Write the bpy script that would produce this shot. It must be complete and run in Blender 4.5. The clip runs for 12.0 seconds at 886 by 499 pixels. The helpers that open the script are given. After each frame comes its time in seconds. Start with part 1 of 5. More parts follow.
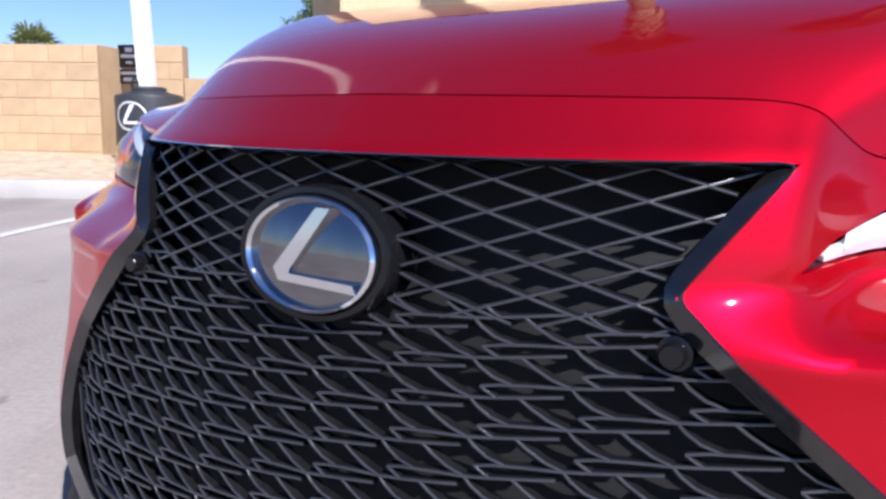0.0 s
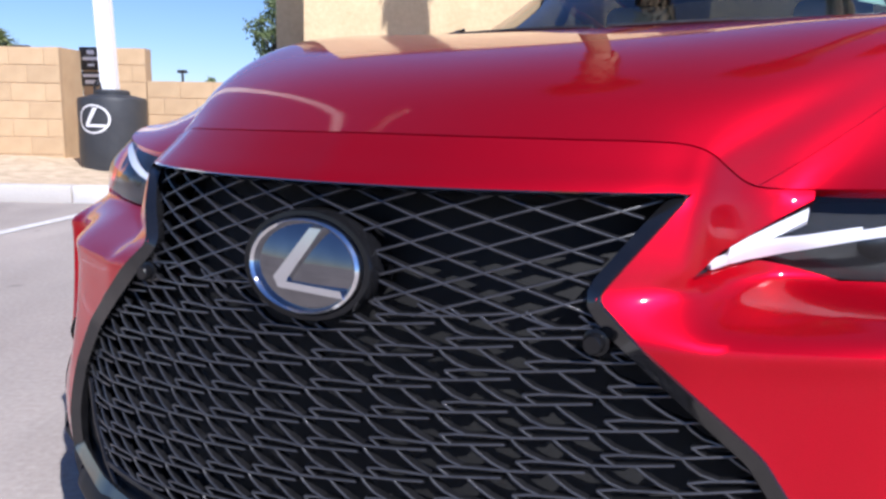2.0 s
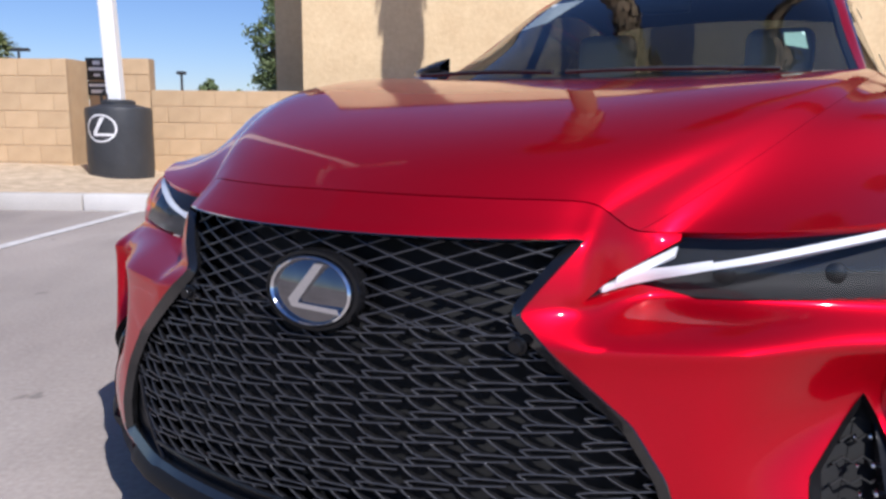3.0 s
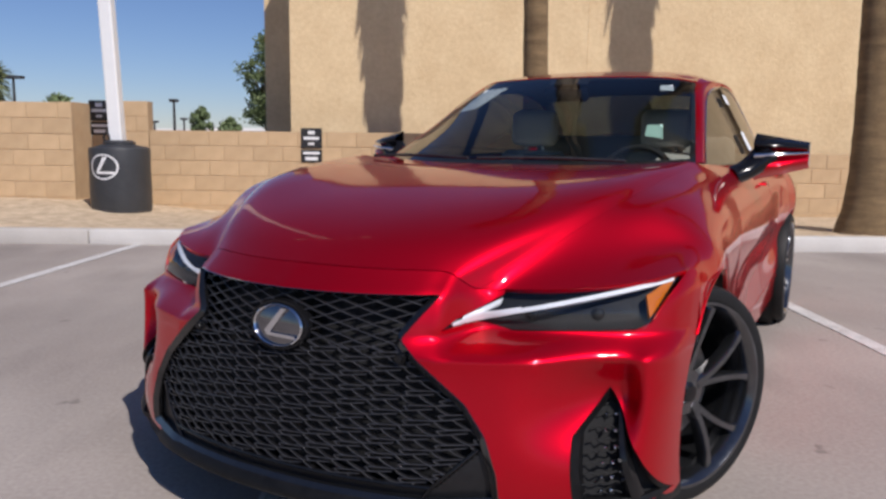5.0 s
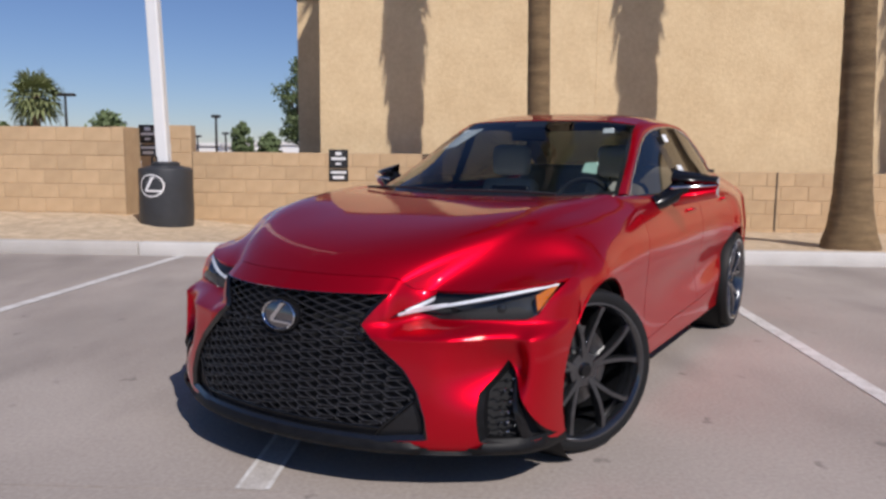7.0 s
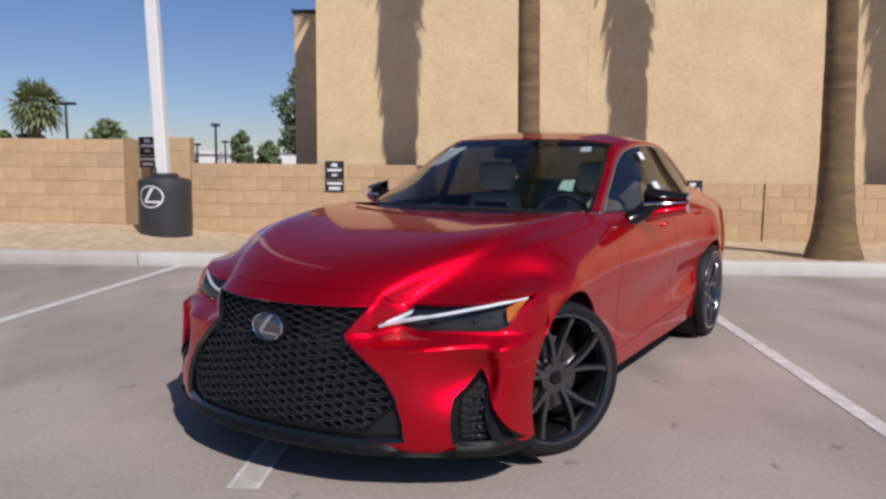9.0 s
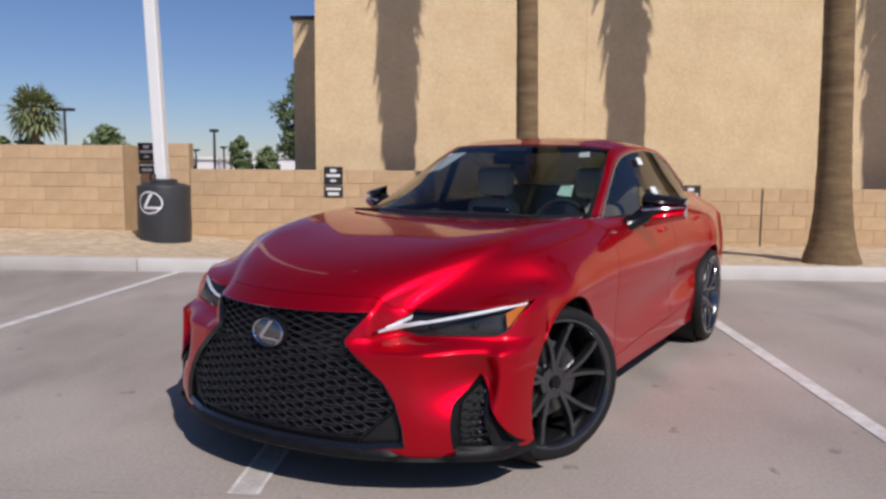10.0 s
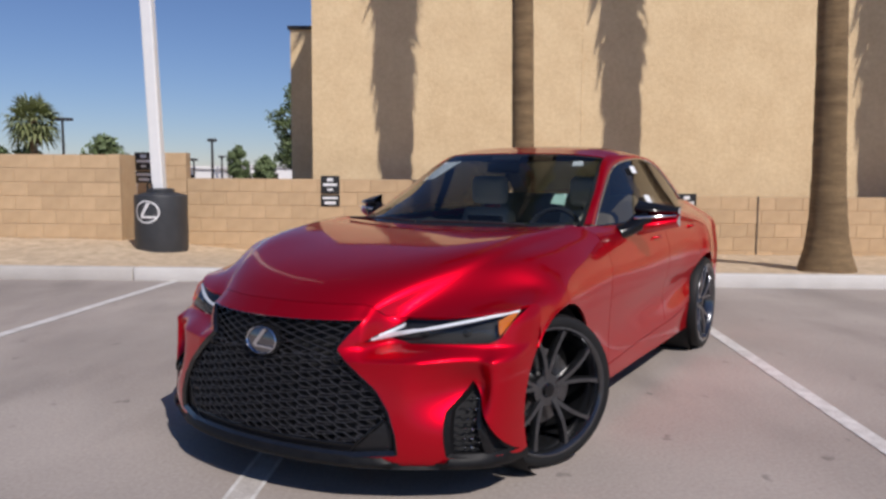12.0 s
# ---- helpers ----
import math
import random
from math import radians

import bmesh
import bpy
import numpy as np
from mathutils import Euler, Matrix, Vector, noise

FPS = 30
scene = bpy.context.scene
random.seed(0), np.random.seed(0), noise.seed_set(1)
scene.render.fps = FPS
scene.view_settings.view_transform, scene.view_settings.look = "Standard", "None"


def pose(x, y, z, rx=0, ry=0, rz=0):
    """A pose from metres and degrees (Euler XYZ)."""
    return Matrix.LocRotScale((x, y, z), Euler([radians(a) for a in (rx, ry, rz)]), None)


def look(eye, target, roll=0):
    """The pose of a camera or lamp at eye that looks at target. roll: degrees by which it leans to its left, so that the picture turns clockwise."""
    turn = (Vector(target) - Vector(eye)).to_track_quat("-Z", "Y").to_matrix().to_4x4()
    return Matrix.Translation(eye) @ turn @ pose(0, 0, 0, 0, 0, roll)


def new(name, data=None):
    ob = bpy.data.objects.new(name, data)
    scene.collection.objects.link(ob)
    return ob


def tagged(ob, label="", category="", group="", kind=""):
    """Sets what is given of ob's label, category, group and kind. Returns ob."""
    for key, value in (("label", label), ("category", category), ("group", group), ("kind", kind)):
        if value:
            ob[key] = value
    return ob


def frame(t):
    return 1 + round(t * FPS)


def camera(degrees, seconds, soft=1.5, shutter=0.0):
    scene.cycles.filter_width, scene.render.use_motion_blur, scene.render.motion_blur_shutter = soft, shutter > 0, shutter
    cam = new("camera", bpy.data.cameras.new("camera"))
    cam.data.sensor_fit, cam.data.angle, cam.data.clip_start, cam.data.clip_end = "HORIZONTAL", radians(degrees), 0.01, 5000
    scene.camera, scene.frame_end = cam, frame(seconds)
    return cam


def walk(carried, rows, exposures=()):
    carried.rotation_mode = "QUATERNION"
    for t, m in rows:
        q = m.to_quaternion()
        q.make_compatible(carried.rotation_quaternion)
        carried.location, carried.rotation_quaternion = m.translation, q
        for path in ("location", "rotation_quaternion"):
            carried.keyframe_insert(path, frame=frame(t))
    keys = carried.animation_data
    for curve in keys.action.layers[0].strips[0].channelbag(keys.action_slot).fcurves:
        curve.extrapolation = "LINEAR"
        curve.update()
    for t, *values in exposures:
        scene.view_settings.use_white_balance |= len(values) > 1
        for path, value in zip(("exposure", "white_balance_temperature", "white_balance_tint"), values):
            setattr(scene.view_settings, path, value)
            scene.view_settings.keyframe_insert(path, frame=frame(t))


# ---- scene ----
cam = camera(59.7, 12.0, soft=2.8)
PATH = [
    (0, (0.483, -0.451, 0.734), (-0.553, 1.227, 0.401), 0.9),
    (0.5, (0.478, -0.456, 0.735), (-0.532, 1.238, 0.403), 0.9),
    (1, (0.478, -0.455, 0.735), (-0.51, 1.252, 0.402), 0.9),
    (1.5, (0.501, -0.492, 0.748), (-0.465, 1.227, 0.419), 1.0),
    (2, (0.561, -0.593, 0.775), (-0.393, 1.132, 0.443), 1.0),
    (2.5, (0.646, -0.714, 0.82), (-0.309, 1.01, 0.48), 0.6),
    (4.5, (1.147, -1.265, 1.046), (0.204, 0.47, 0.728), 0.6),
    (5, (1.28, -1.408, 1.078), (0.344, 0.337, 0.799), 0.7),
    (5.5, (1.441, -1.567, 1.115), (0.464, 0.159, 0.859), 0.5),
    (6, (1.629, -1.702, 1.145), (0.612, 0.002, 0.893), 0.5),
    (6.5, (1.812, -1.835, 1.165), (0.789, -0.135, 0.916), 0.6),
    (7, (1.941, -1.976, 1.202), (0.919, -0.276, 0.952), 0.6),
    (7.5, (2.047, -2.067, 1.232), (1.023, -0.367, 0.983), 0.5),
    (9.5, (2.122, -2.112, 1.264), (1.1, -0.407, 1.04), 0.6),
    (10, (2.125, -2.121, 1.266), (1.104, -0.415, 1.048), 0.5),
    (10.5, (2.137, -2.128, 1.269), (1.116, -0.422, 1.058), 0.4),
    (11, (2.137, -2.131, 1.263), (1.117, -0.422, 1.06), 0.4),
    (11.5, (2.144, -2.126, 1.263), (1.124, -0.417, 1.064), 0.4),
    (12, (2.152, -2.124, 1.265), (1.134, -0.414, 1.07), 0.4),
]
EXPOSURES = [(0, 0.55, 5750, 15), (2.0, 0.50, 5750, 15), (2.7, 0.26, 5850, 15), (4.3, -0.25, 6150, 15), (5.0, -0.3, 6250, 15), (12, -0.37, 6300, 15)]
walk(cam, [(t, look(eye, target, roll)) for t, eye, target, roll in PATH], EXPOSURES)

# ---- world and sun ----
SITE = pose(0, 0, 0, 0, 0, 28.8)          # u runs along the kerb, v towards the wall
SUN_EL, SUN_AZ = 45.5, -29.5              # height, and angle from the x axis
world = bpy.data.worlds.new("sky")
scene.world = world
world.use_nodes = True
wn = world.node_tree.nodes
sky = wn.new("ShaderNodeTexSky")
sky.sky_type, sky.sun_disc = "NISHITA", False
sky.sun_elevation, sky.sun_rotation = radians(SUN_EL), radians(90 - SUN_AZ)
sky.air_density, sky.dust_density, sky.ozone_density = 1.0, 0.0, 3.0
tint = wn.new("ShaderNodeMix")
tint.data_type, tint.blend_type = "RGBA", "MULTIPLY"
tint.inputs[0].default_value, tint.inputs[7].default_value = 1.0, (0.88, 0.97, 1.22, 1)
world.node_tree.links.new(sky.outputs[0], tint.inputs[6])
world.node_tree.links.new(tint.outputs[2], wn["Background"].inputs[0])
wn["Background"].inputs[1].default_value = 0.075
sun = new("sun", bpy.data.lights.new("sun", "SUN"))
sun.data.energy, sun.data.angle, sun.data.color = 5.0, radians(0.53), (1.0, 0.945, 0.86)
sun_dir = Vector((math.cos(radians(SUN_EL)) * math.cos(radians(SUN_AZ)), math.cos(radians(SUN_EL)) * math.sin(radians(SUN_AZ)), math.sin(radians(SUN_EL))))
sun.matrix_basis = look(sun_dir * 30, (0, 0, 0))


# ---- materials ----
def mat(name, a, b=None, rough=0.6, metal=0.0, scale=4.0, fine=60.0, bump=0.0, bump_scale=80.0, coat=0.0, spec=0.5, stretch=(1, 1, 1), vary=0.0, rough_var=0.08, stain=0.0):
    """A procedural surface: two colours mixed by a coarse and a fine noise, uneven gloss, fine relief, and a tone that differs from piece to piece."""
    m = bpy.data.materials.new(name)
    m.use_nodes = True
    nt = m.node_tree
    n, li = nt.nodes, nt.links
    bs = n["Principled BSDF"]
    bs.inputs["Metallic"].default_value = metal
    bs.inputs["Coat Weight"].default_value = coat
    bs.inputs["Coat Roughness"].default_value = 0.045
    bs.inputs["Specular IOR Level"].default_value = spec
    tc, mp = n.new("ShaderNodeTexCoord"), n.new("ShaderNodeMapping")
    mp.inputs["Scale"].default_value = stretch
    li.new(tc.outputs["Object"], mp.inputs[0])
    big, small = n.new("ShaderNodeTexNoise"), n.new("ShaderNodeTexNoise")
    for t, s, d in ((big, scale, 5), (small, fine, 3)):
        t.inputs["Scale"].default_value, t.inputs["Detail"].default_value = s, d
        li.new(mp.outputs[0], t.inputs["Vector"])
    mix = n.new("ShaderNodeMix")
    mix.data_type = "FLOAT"
    mix.inputs[0].default_value = 0.45
    li.new(big.outputs[0], mix.inputs[2]), li.new(small.outputs[0], mix.inputs[3])
    ramp = n.new("ShaderNodeValToRGB")
    b = b or a
    ramp.color_ramp.elements[0].position, ramp.color_ramp.elements[1].position = 0.33, 0.67
    ramp.color_ramp.elements[0].color, ramp.color_ramp.elements[1].color = (*a, 1), (*b, 1)
    li.new(mix.outputs[0], ramp.inputs[0])
    out = ramp.outputs[0]
    if vary:
        info, hs, mr = n.new("ShaderNodeObjectInfo"), n.new("ShaderNodeHueSaturation"), n.new("ShaderNodeMapRange")
        mr.inputs["To Min"].default_value, mr.inputs["To Max"].default_value = 1 - vary, 1 + vary
        li.new(info.outputs["Random"], mr.inputs["Value"]), li.new(mr.outputs[0], hs.inputs["Value"]), li.new(out, hs.inputs["Color"])
        out = hs.outputs[0]
    if stain:
        for sc, lo, hi, dark in (((0.55, 0.16, 1), 0.50, 0.72, 1 - stain), ((1.3, 0.5, 1), 0.56, 0.70, 1 - 0.7 * stain), ((7.0, 5.0, 1), 0.68, 0.73, 1 - 1.2 * stain)):
            m2, t2, r2, x2 = n.new("ShaderNodeMapping"), n.new("ShaderNodeTexNoise"), n.new("ShaderNodeMapRange"), n.new("ShaderNodeHueSaturation")
            m2.inputs["Scale"].default_value, m2.inputs["Rotation"].default_value = sc, (0, 0, radians(12))
            t2.inputs["Scale"].default_value, t2.inputs["Detail"].default_value = 1.0, 6
            r2.inputs["From Min"].default_value, r2.inputs["From Max"].default_value = lo, hi
            r2.inputs["To Min"].default_value, r2.inputs["To Max"].default_value = 1.0, dark
            li.new(tc.outputs["Object"], m2.inputs[0]), li.new(m2.outputs[0], t2.inputs["Vector"]), li.new(t2.outputs[0], r2.inputs["Value"])
            li.new(out, x2.inputs["Color"]), li.new(r2.outputs[0], x2.inputs["Value"])
            out = x2.outputs[0]
    li.new(out, bs.inputs["Base Color"])
    rr = n.new("ShaderNodeMapRange")
    rr.inputs["To Min"].default_value, rr.inputs["To Max"].default_value = max(rough - rough_var, 0.0), min(rough + rough_var, 1.0)
    li.new(big.outputs[0], rr.inputs["Value"]), li.new(rr.outputs[0], bs.inputs["Roughness"])
    if bump:
        bn, bt = n.new("ShaderNodeBump"), n.new("ShaderNodeTexNoise")
        bt.inputs["Scale"].default_value, bt.inputs["Detail"].default_value = bump_scale, 6
        bn.inputs["Strength"].default_value, bn.inputs["Distance"].default_value = bump, 0.02
        li.new(mp.outputs[0], bt.inputs["Vector"]), li.new(bt.outputs[0], bn.inputs["Height"]), li.new(bn.outputs[0], bs.inputs["Normal"])
    return m


def glass(name, tint, rough=0.0, ior=1.6):
    """A thin pane: tinted see-through with a mirror's share at the surface."""
    m = bpy.data.materials.new(name)
    m.use_nodes = True
    n, li = m.node_tree.nodes, m.node_tree.links
    n.remove(n["Principled BSDF"])
    tr, gl, mx, fr = n.new("ShaderNodeBsdfTransparent"), n.new("ShaderNodeBsdfGlossy"), n.new("ShaderNodeMixShader"), n.new("ShaderNodeLayerWeight")
    tr.inputs[0].default_value = (*tint, 1)
    gl.inputs["Roughness"].default_value = rough
    fr.inputs[0].default_value = 0.5
    f0 = ((ior - 1) / (ior + 1)) ** 2
    pw, ma = n.new("ShaderNodeMath"), n.new("ShaderNodeMath")
    pw.operation, ma.operation = "POWER", "MULTIPLY_ADD"
    pw.inputs[1].default_value, ma.inputs[1].default_value, ma.inputs[2].default_value = 5.0, 1 - f0, f0
    li.new(fr.outputs["Facing"], pw.inputs[0]), li.new(pw.outputs[0], ma.inputs[0])
    li.new(ma.outputs[0], mx.inputs[0]), li.new(tr.outputs[0], mx.inputs[1]), li.new(gl.outputs[0], mx.inputs[2])
    li.new(mx.outputs[0], n["Material Output"].inputs[0])
    return m


RED = mat("red_paint", (0.53, 0.0005, 0.0115), (0.60, 0.0008, 0.0155), rough=0.43, metal=0.80, scale=900, fine=2500, coat=1.0, spec=0.3, rough_var=0.04)
_red = RED.node_tree.nodes["Principled BSDF"]
_red.inputs["Specular Tint"].default_value = (1.0, 0.05, 0.09, 1)
_red.inputs["Coat Roughness"].default_value = 0.055
_red.inputs["Coat IOR"].default_value = 1.33
GLOSS = mat("gloss_black", (0.005, 0.005, 0.006), (0.009, 0.009, 0.010), rough=0.16, scale=30, coat=0.1, spec=0.3, rough_var=0.04)
# one gloss-black lattice in two tones: depth darker, edges paler for caught light
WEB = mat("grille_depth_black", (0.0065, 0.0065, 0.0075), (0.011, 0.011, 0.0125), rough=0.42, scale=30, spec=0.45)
MESH_LIT = mat("grille_edge_lit", (0.025, 0.0245, 0.0275), (0.043, 0.042, 0.0465), rough=0.32, spec=0.7, scale=40, coat=0.2, rough_var=0.08)
TRIM = mat("black_plastic", (0.014, 0.014, 0.016), (0.028, 0.028, 0.03), rough=0.5, scale=30, bump=0.05, bump_scale=400)
FRAME = mat("piano_black_frame", (0.006, 0.006, 0.007), (0.010, 0.010, 0.011), rough=0.12, scale=30, coat=0.7, spec=0.5, rough_var=0.04)
LOWBLACK = mat("satin_black_plastic", (0.0045, 0.0045, 0.005), (0.009, 0.009, 0.010), rough=0.5, spec=0.2, scale=30, bump=0.04, bump_scale=400)
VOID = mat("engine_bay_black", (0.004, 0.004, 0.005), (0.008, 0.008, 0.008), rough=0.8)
CHROME = mat("chrome", (0.72, 0.73, 0.75), (0.8, 0.8, 0.82), rough=0.11, metal=1.0, rough_var=0.03)
DARKMIRROR = mat("dark_mirror", (0.20, 0.20, 0.215), (0.25, 0.25, 0.265), rough=0.05, metal=1.0, scale=20, rough_var=0.02)
RUBBER = mat("tyre_rubber", (0.005, 0.005, 0.0055), (0.011, 0.011, 0.011), rough=0.62, spec=0.35, scale=12, bump=0.1, bump_scale=150)
ALLOY = mat("dark_alloy", (0.085, 0.088, 0.096), (0.125, 0.129, 0.138), rough=0.18, metal=0.9, scale=20, coat=0.8)
DISC = mat("brake_steel", (0.16, 0.155, 0.15), (0.25, 0.245, 0.24), rough=0.35, metal=1.0, scale=30)
HEADGLASS = glass("lamp_glass", (0.9, 0.92, 0.94))
SCREEN = glass("windscreen_glass", (0.47, 0.54, 0.545))
CLEARGLASS = glass("door_glass", (0.17, 0.165, 0.14), ior=2.0)
SIDEGLASS = glass("tinted_glass", (0.17, 0.17, 0.15), ior=2.0)
REARGLASS = glass("rear_glass", (0.14, 0.15, 0.14))
DRL = mat("lamp_white", (0.8, 0.82, 0.84), (0.85, 0.86, 0.88), rough=0.25)
AMBER = mat("amber_plastic", (0.50, 0.12, 0.004), (0.60, 0.17, 0.008), rough=0.2, coat=0.5)
LAMPDARK = mat("lamp_housing", (0.008, 0.009, 0.010), (0.016, 0.017, 0.019), rough=0.6, spec=0.2, scale=25)
LEATHER = mat("pale_leather", (0.66, 0.62, 0.55), (0.74, 0.69, 0.61), rough=0.55, bump=0.1, bump_scale=200)
DASH = mat("dash_plastic", (0.02, 0.02, 0.022), (0.035, 0.035, 0.037), rough=0.6, bump=0.1, bump_scale=300)
PAPER = mat("white_paper", (0.72, 0.74, 0.75), (0.8, 0.81, 0.82), rough=0.6)
GREENP = mat("green_label", (0.40, 0.62, 0.52), (0.5, 0.72, 0.6), rough=0.6)
CONCRETE = mat("lot_concrete", (0.30, 0.253, 0.222), (0.45, 0.393, 0.348), rough=0.85, scale=0.8, fine=55, bump=0.2, bump_scale=160, stain=0.30)
KERB = mat("kerb_concrete", (0.58, 0.55, 0.51), (0.72, 0.69, 0.645), rough=0.85, scale=2.5, fine=70, bump=0.25, bump_scale=120)
KERB_DULL = mat("grey_kerb_concrete", (0.44, 0.41, 0.375), (0.56, 0.525, 0.485), rough=0.88, scale=2.5, fine=70, bump=0.25, bump_scale=120)
LINE = mat("worn_white_line", (0.46, 0.43, 0.40), (0.78, 0.76, 0.73), rough=0.75, scale=9, fine=110, bump=0.2, bump_scale=120)
DIRT = mat("desert_gravel", (0.40, 0.29, 0.18), (0.78, 0.62, 0.43), rough=0.95, scale=7, fine=90, bump=0.8, bump_scale=70)
BLOCK = mat("tan_block", (0.49, 0.335, 0.19), (0.60, 0.425, 0.25), rough=0.9, scale=5, fine=90, bump=0.3, bump_scale=150, vary=0.07)
MORTAR = mat("tan_mortar", (0.40, 0.275, 0.16), (0.48, 0.34, 0.205), rough=0.95, scale=5, fine=90, bump=0.3)
STUCCO = mat("tan_stucco", (0.63, 0.46, 0.262), (0.76, 0.585, 0.352), rough=0.92, scale=2.6, fine=16, bump=0.22, bump_scale=26)
TRUNK = mat("palm_trunk", (0.12, 0.074, 0.034), (0.30, 0.20, 0.10), rough=0.9, scale=3, fine=40, bump=0.8, bump_scale=30, stretch=(1, 1, 5))
THATCH = mat("dead_fronds", (0.2, 0.14, 0.08), (0.34, 0.25, 0.15), rough=0.9, scale=8)
FROND = mat("palm_frond", (0.15, 0.18, 0.065), (0.28, 0.30, 0.13), rough=0.55, scale=6)
LEAF = mat("tree_leaf", (0.09, 0.13, 0.05), (0.18, 0.23, 0.095), rough=0.6, scale=3)
BARK = mat("bark", (0.08, 0.06, 0.045), (0.15, 0.115, 0.085), rough=0.9, scale=6, bump=0.5)
POLE = mat("white_pole_paint", (0.76, 0.76, 0.75), (0.82, 0.82, 0.81), rough=0.4, scale=6)
BARREL = mat("black_wrap", (0.028, 0.030, 0.034), (0.042, 0.044, 0.048), rough=0.5, scale=8, bump=0.15, bump_scale=25)
SIGNBLACK = mat("sign_black", (0.015, 0.015, 0.016), (0.025, 0.025, 0.026), rough=0.45)
WHITE = mat("white_print", (0.75, 0.75, 0.75), (0.8, 0.8, 0.8), rough=0.5)
FARWHITE = mat("far_white_wall", (0.78, 0.76, 0.73), (0.84, 0.82, 0.79), rough=0.9, scale=0.6)
DARKMETAL = mat("dark_bronze_metal", (0.03, 0.027, 0.025), (0.05, 0.045, 0.042), rough=0.5, metal=0.3)


# ---- mesh helpers ----
def V(*a):
    return Vector(a)


def finish(bm, material, name, smooth=True):
    me = bpy.data.meshes.new(name)
    bm.normal_update()
    bm.to_mesh(me)
    bm.free()
    me.materials.append(material)
    if smooth:
        me.polygons.foreach_set("use_smooth", [True] * len(me.polygons))
        me.set_sharp_from_angle(angle=radians(38))
    return me


def part(name, bm, material, parent, label="", smooth=True):
    ob = new(name, finish(bm, material, name, smooth))
    ob.parent = parent
    if label:
        tagged(ob, label=label)
    return ob


def thing(name, label, category, group="", kind="", m=None, bm=None, material=None, smooth=True):
    ob = new(name, finish(bm, material, name, smooth) if bm else None)
    if m is not None:
        ob.matrix_basis = m
    return tagged(ob, label, category, group, kind)


def setting(name, bm, material, label, m=None, smooth=False, category=""):
    ob = new(name, finish(bm, material, name, smooth))
    if m is not None:
        ob.matrix_basis = m
    return tagged(ob, label, category or name, kind="structure")


def box(bm, x0, x1, y0, y1, z0, z1, bevel=0.0, seg=1):
    vs = [bm.verts.new((x, y, z)) for x in (x0, x1) for y in (y0, y1) for z in (z0, z1)]
    fs = [bm.faces.new([vs[i] for i in f]) for f in ((0, 1, 3, 2), (4, 6, 7, 5), (0, 4, 5, 1), (2, 3, 7, 6), (0, 2, 6, 4), (1, 5, 7, 3))]
    if bevel:
        bmesh.ops.bevel(bm, geom=list({e for f in fs for e in f.edges}), offset=bevel, segments=seg, affect="EDGES", profile=0.5)
    return bm


def boxed(*a, **k):
    return box(bmesh.new(), *a, **k)


def tube(bm, pts, radii, n=10, caps=True, flat=1.0):
    """A round bar through the points; flat squeezes it along its second axis."""
    rings = []
    side = None
    for i, p in enumerate(pts):
        d = (pts[min(i + 1, len(pts) - 1)] - pts[max(i - 1, 0)]).normalized()
        side = (V(0, 0, 1) if abs(d.z) < 0.9 else V(0, 1, 0)) if side is None else side
        a = d.cross(side).normalized()
        b = a.cross(d)
        side = b
        r = radii[i] if isinstance(radii, (list, tuple)) else radii
        rings.append([bm.verts.new(p + a * math.cos(2 * math.pi * k / n) * r + b * math.sin(2 * math.pi * k / n) * r * flat) for k in range(n)])
    for r0, r1 in zip(rings, rings[1:]):
        for k in range(n):
            bm.faces.new((r0[k], r0[(k + 1) % n], r1[(k + 1) % n], r1[k]))
    if caps:
        bm.faces.new(rings[0][::-1]), bm.faces.new(rings[-1])
    return bm


def lathe(bm, profile, n=48, axis="z", centre=(0, 0, 0)):
    """Turns a profile of (radius, height) round an axis."""
    c = Vector(centre)
    rings = []
    for r, h in profile:
        ring = []
        for k in range(n):
            a = 2 * math.pi * k / n
            p = {"z": V(r * math.cos(a), r * math.sin(a), h), "x": V(h, r * math.cos(a), r * math.sin(a)), "y": V(r * math.cos(a), h, r * math.sin(a))}[axis]
            ring.append(bm.verts.new(c + p))
        rings.append(ring)
    for a, b in zip(rings, rings[1:]):
        for k in range(n):
            bm.faces.new((a[k], a[(k + 1) % n], b[(k + 1) % n], b[k]))
    bmesh.ops.recalc_face_normals(bm, faces=bm.faces)
    return bm


def spline(pts, t):
    """A smooth curve through the points, t from 0 to 1."""
    n = len(pts) - 1
    s = min(max(t, 0.0), 1.0) * n
    i = min(int(s), n - 1)
    f = s - i
    p1, p2 = pts[i], pts[i + 1]
    p0 = pts[i - 1] if i else p1 * 2 - p2
    p3 = pts[i + 2] if i + 2 <= n else p2 * 2 - p1
    return 0.5 * (2 * p1 + (p2 - p0) * f + (2 * p0 - 5 * p1 + 4 * p2 - p3) * f * f + (3 * p1 - p0 - 3 * p2 + p3) * f ** 3)


def curve1(knots, x):
    """A smooth function through knots (x, value)."""
    ks = knots
    if x <= ks[0][0]:
        return ks[0][1]
    for i in range(len(ks) - 1):
        (x0, a), (x1, b) = ks[i], ks[i + 1]
        if x <= x1:
            f = (x - x0) / (x1 - x0)
            m0 = (b - ks[i - 1][1]) / (x1 - ks[i - 1][0]) if i else (b - a) / (x1 - x0)
            m1 = (ks[i + 2][1] - a) / (ks[i + 2][0] - x0) if i + 2 < len(ks) else (b - a) / (x1 - x0)
            d = x1 - x0
            return a * (1 + 2 * f) * (1 - f) ** 2 + b * f * f * (3 - 2 * f) + d * (m0 * f * (1 - f) ** 2 - m1 * f * f * (1 - f))
    return ks[-1][1]


def rail(*pts):
    return [Vector(p) for p in pts]


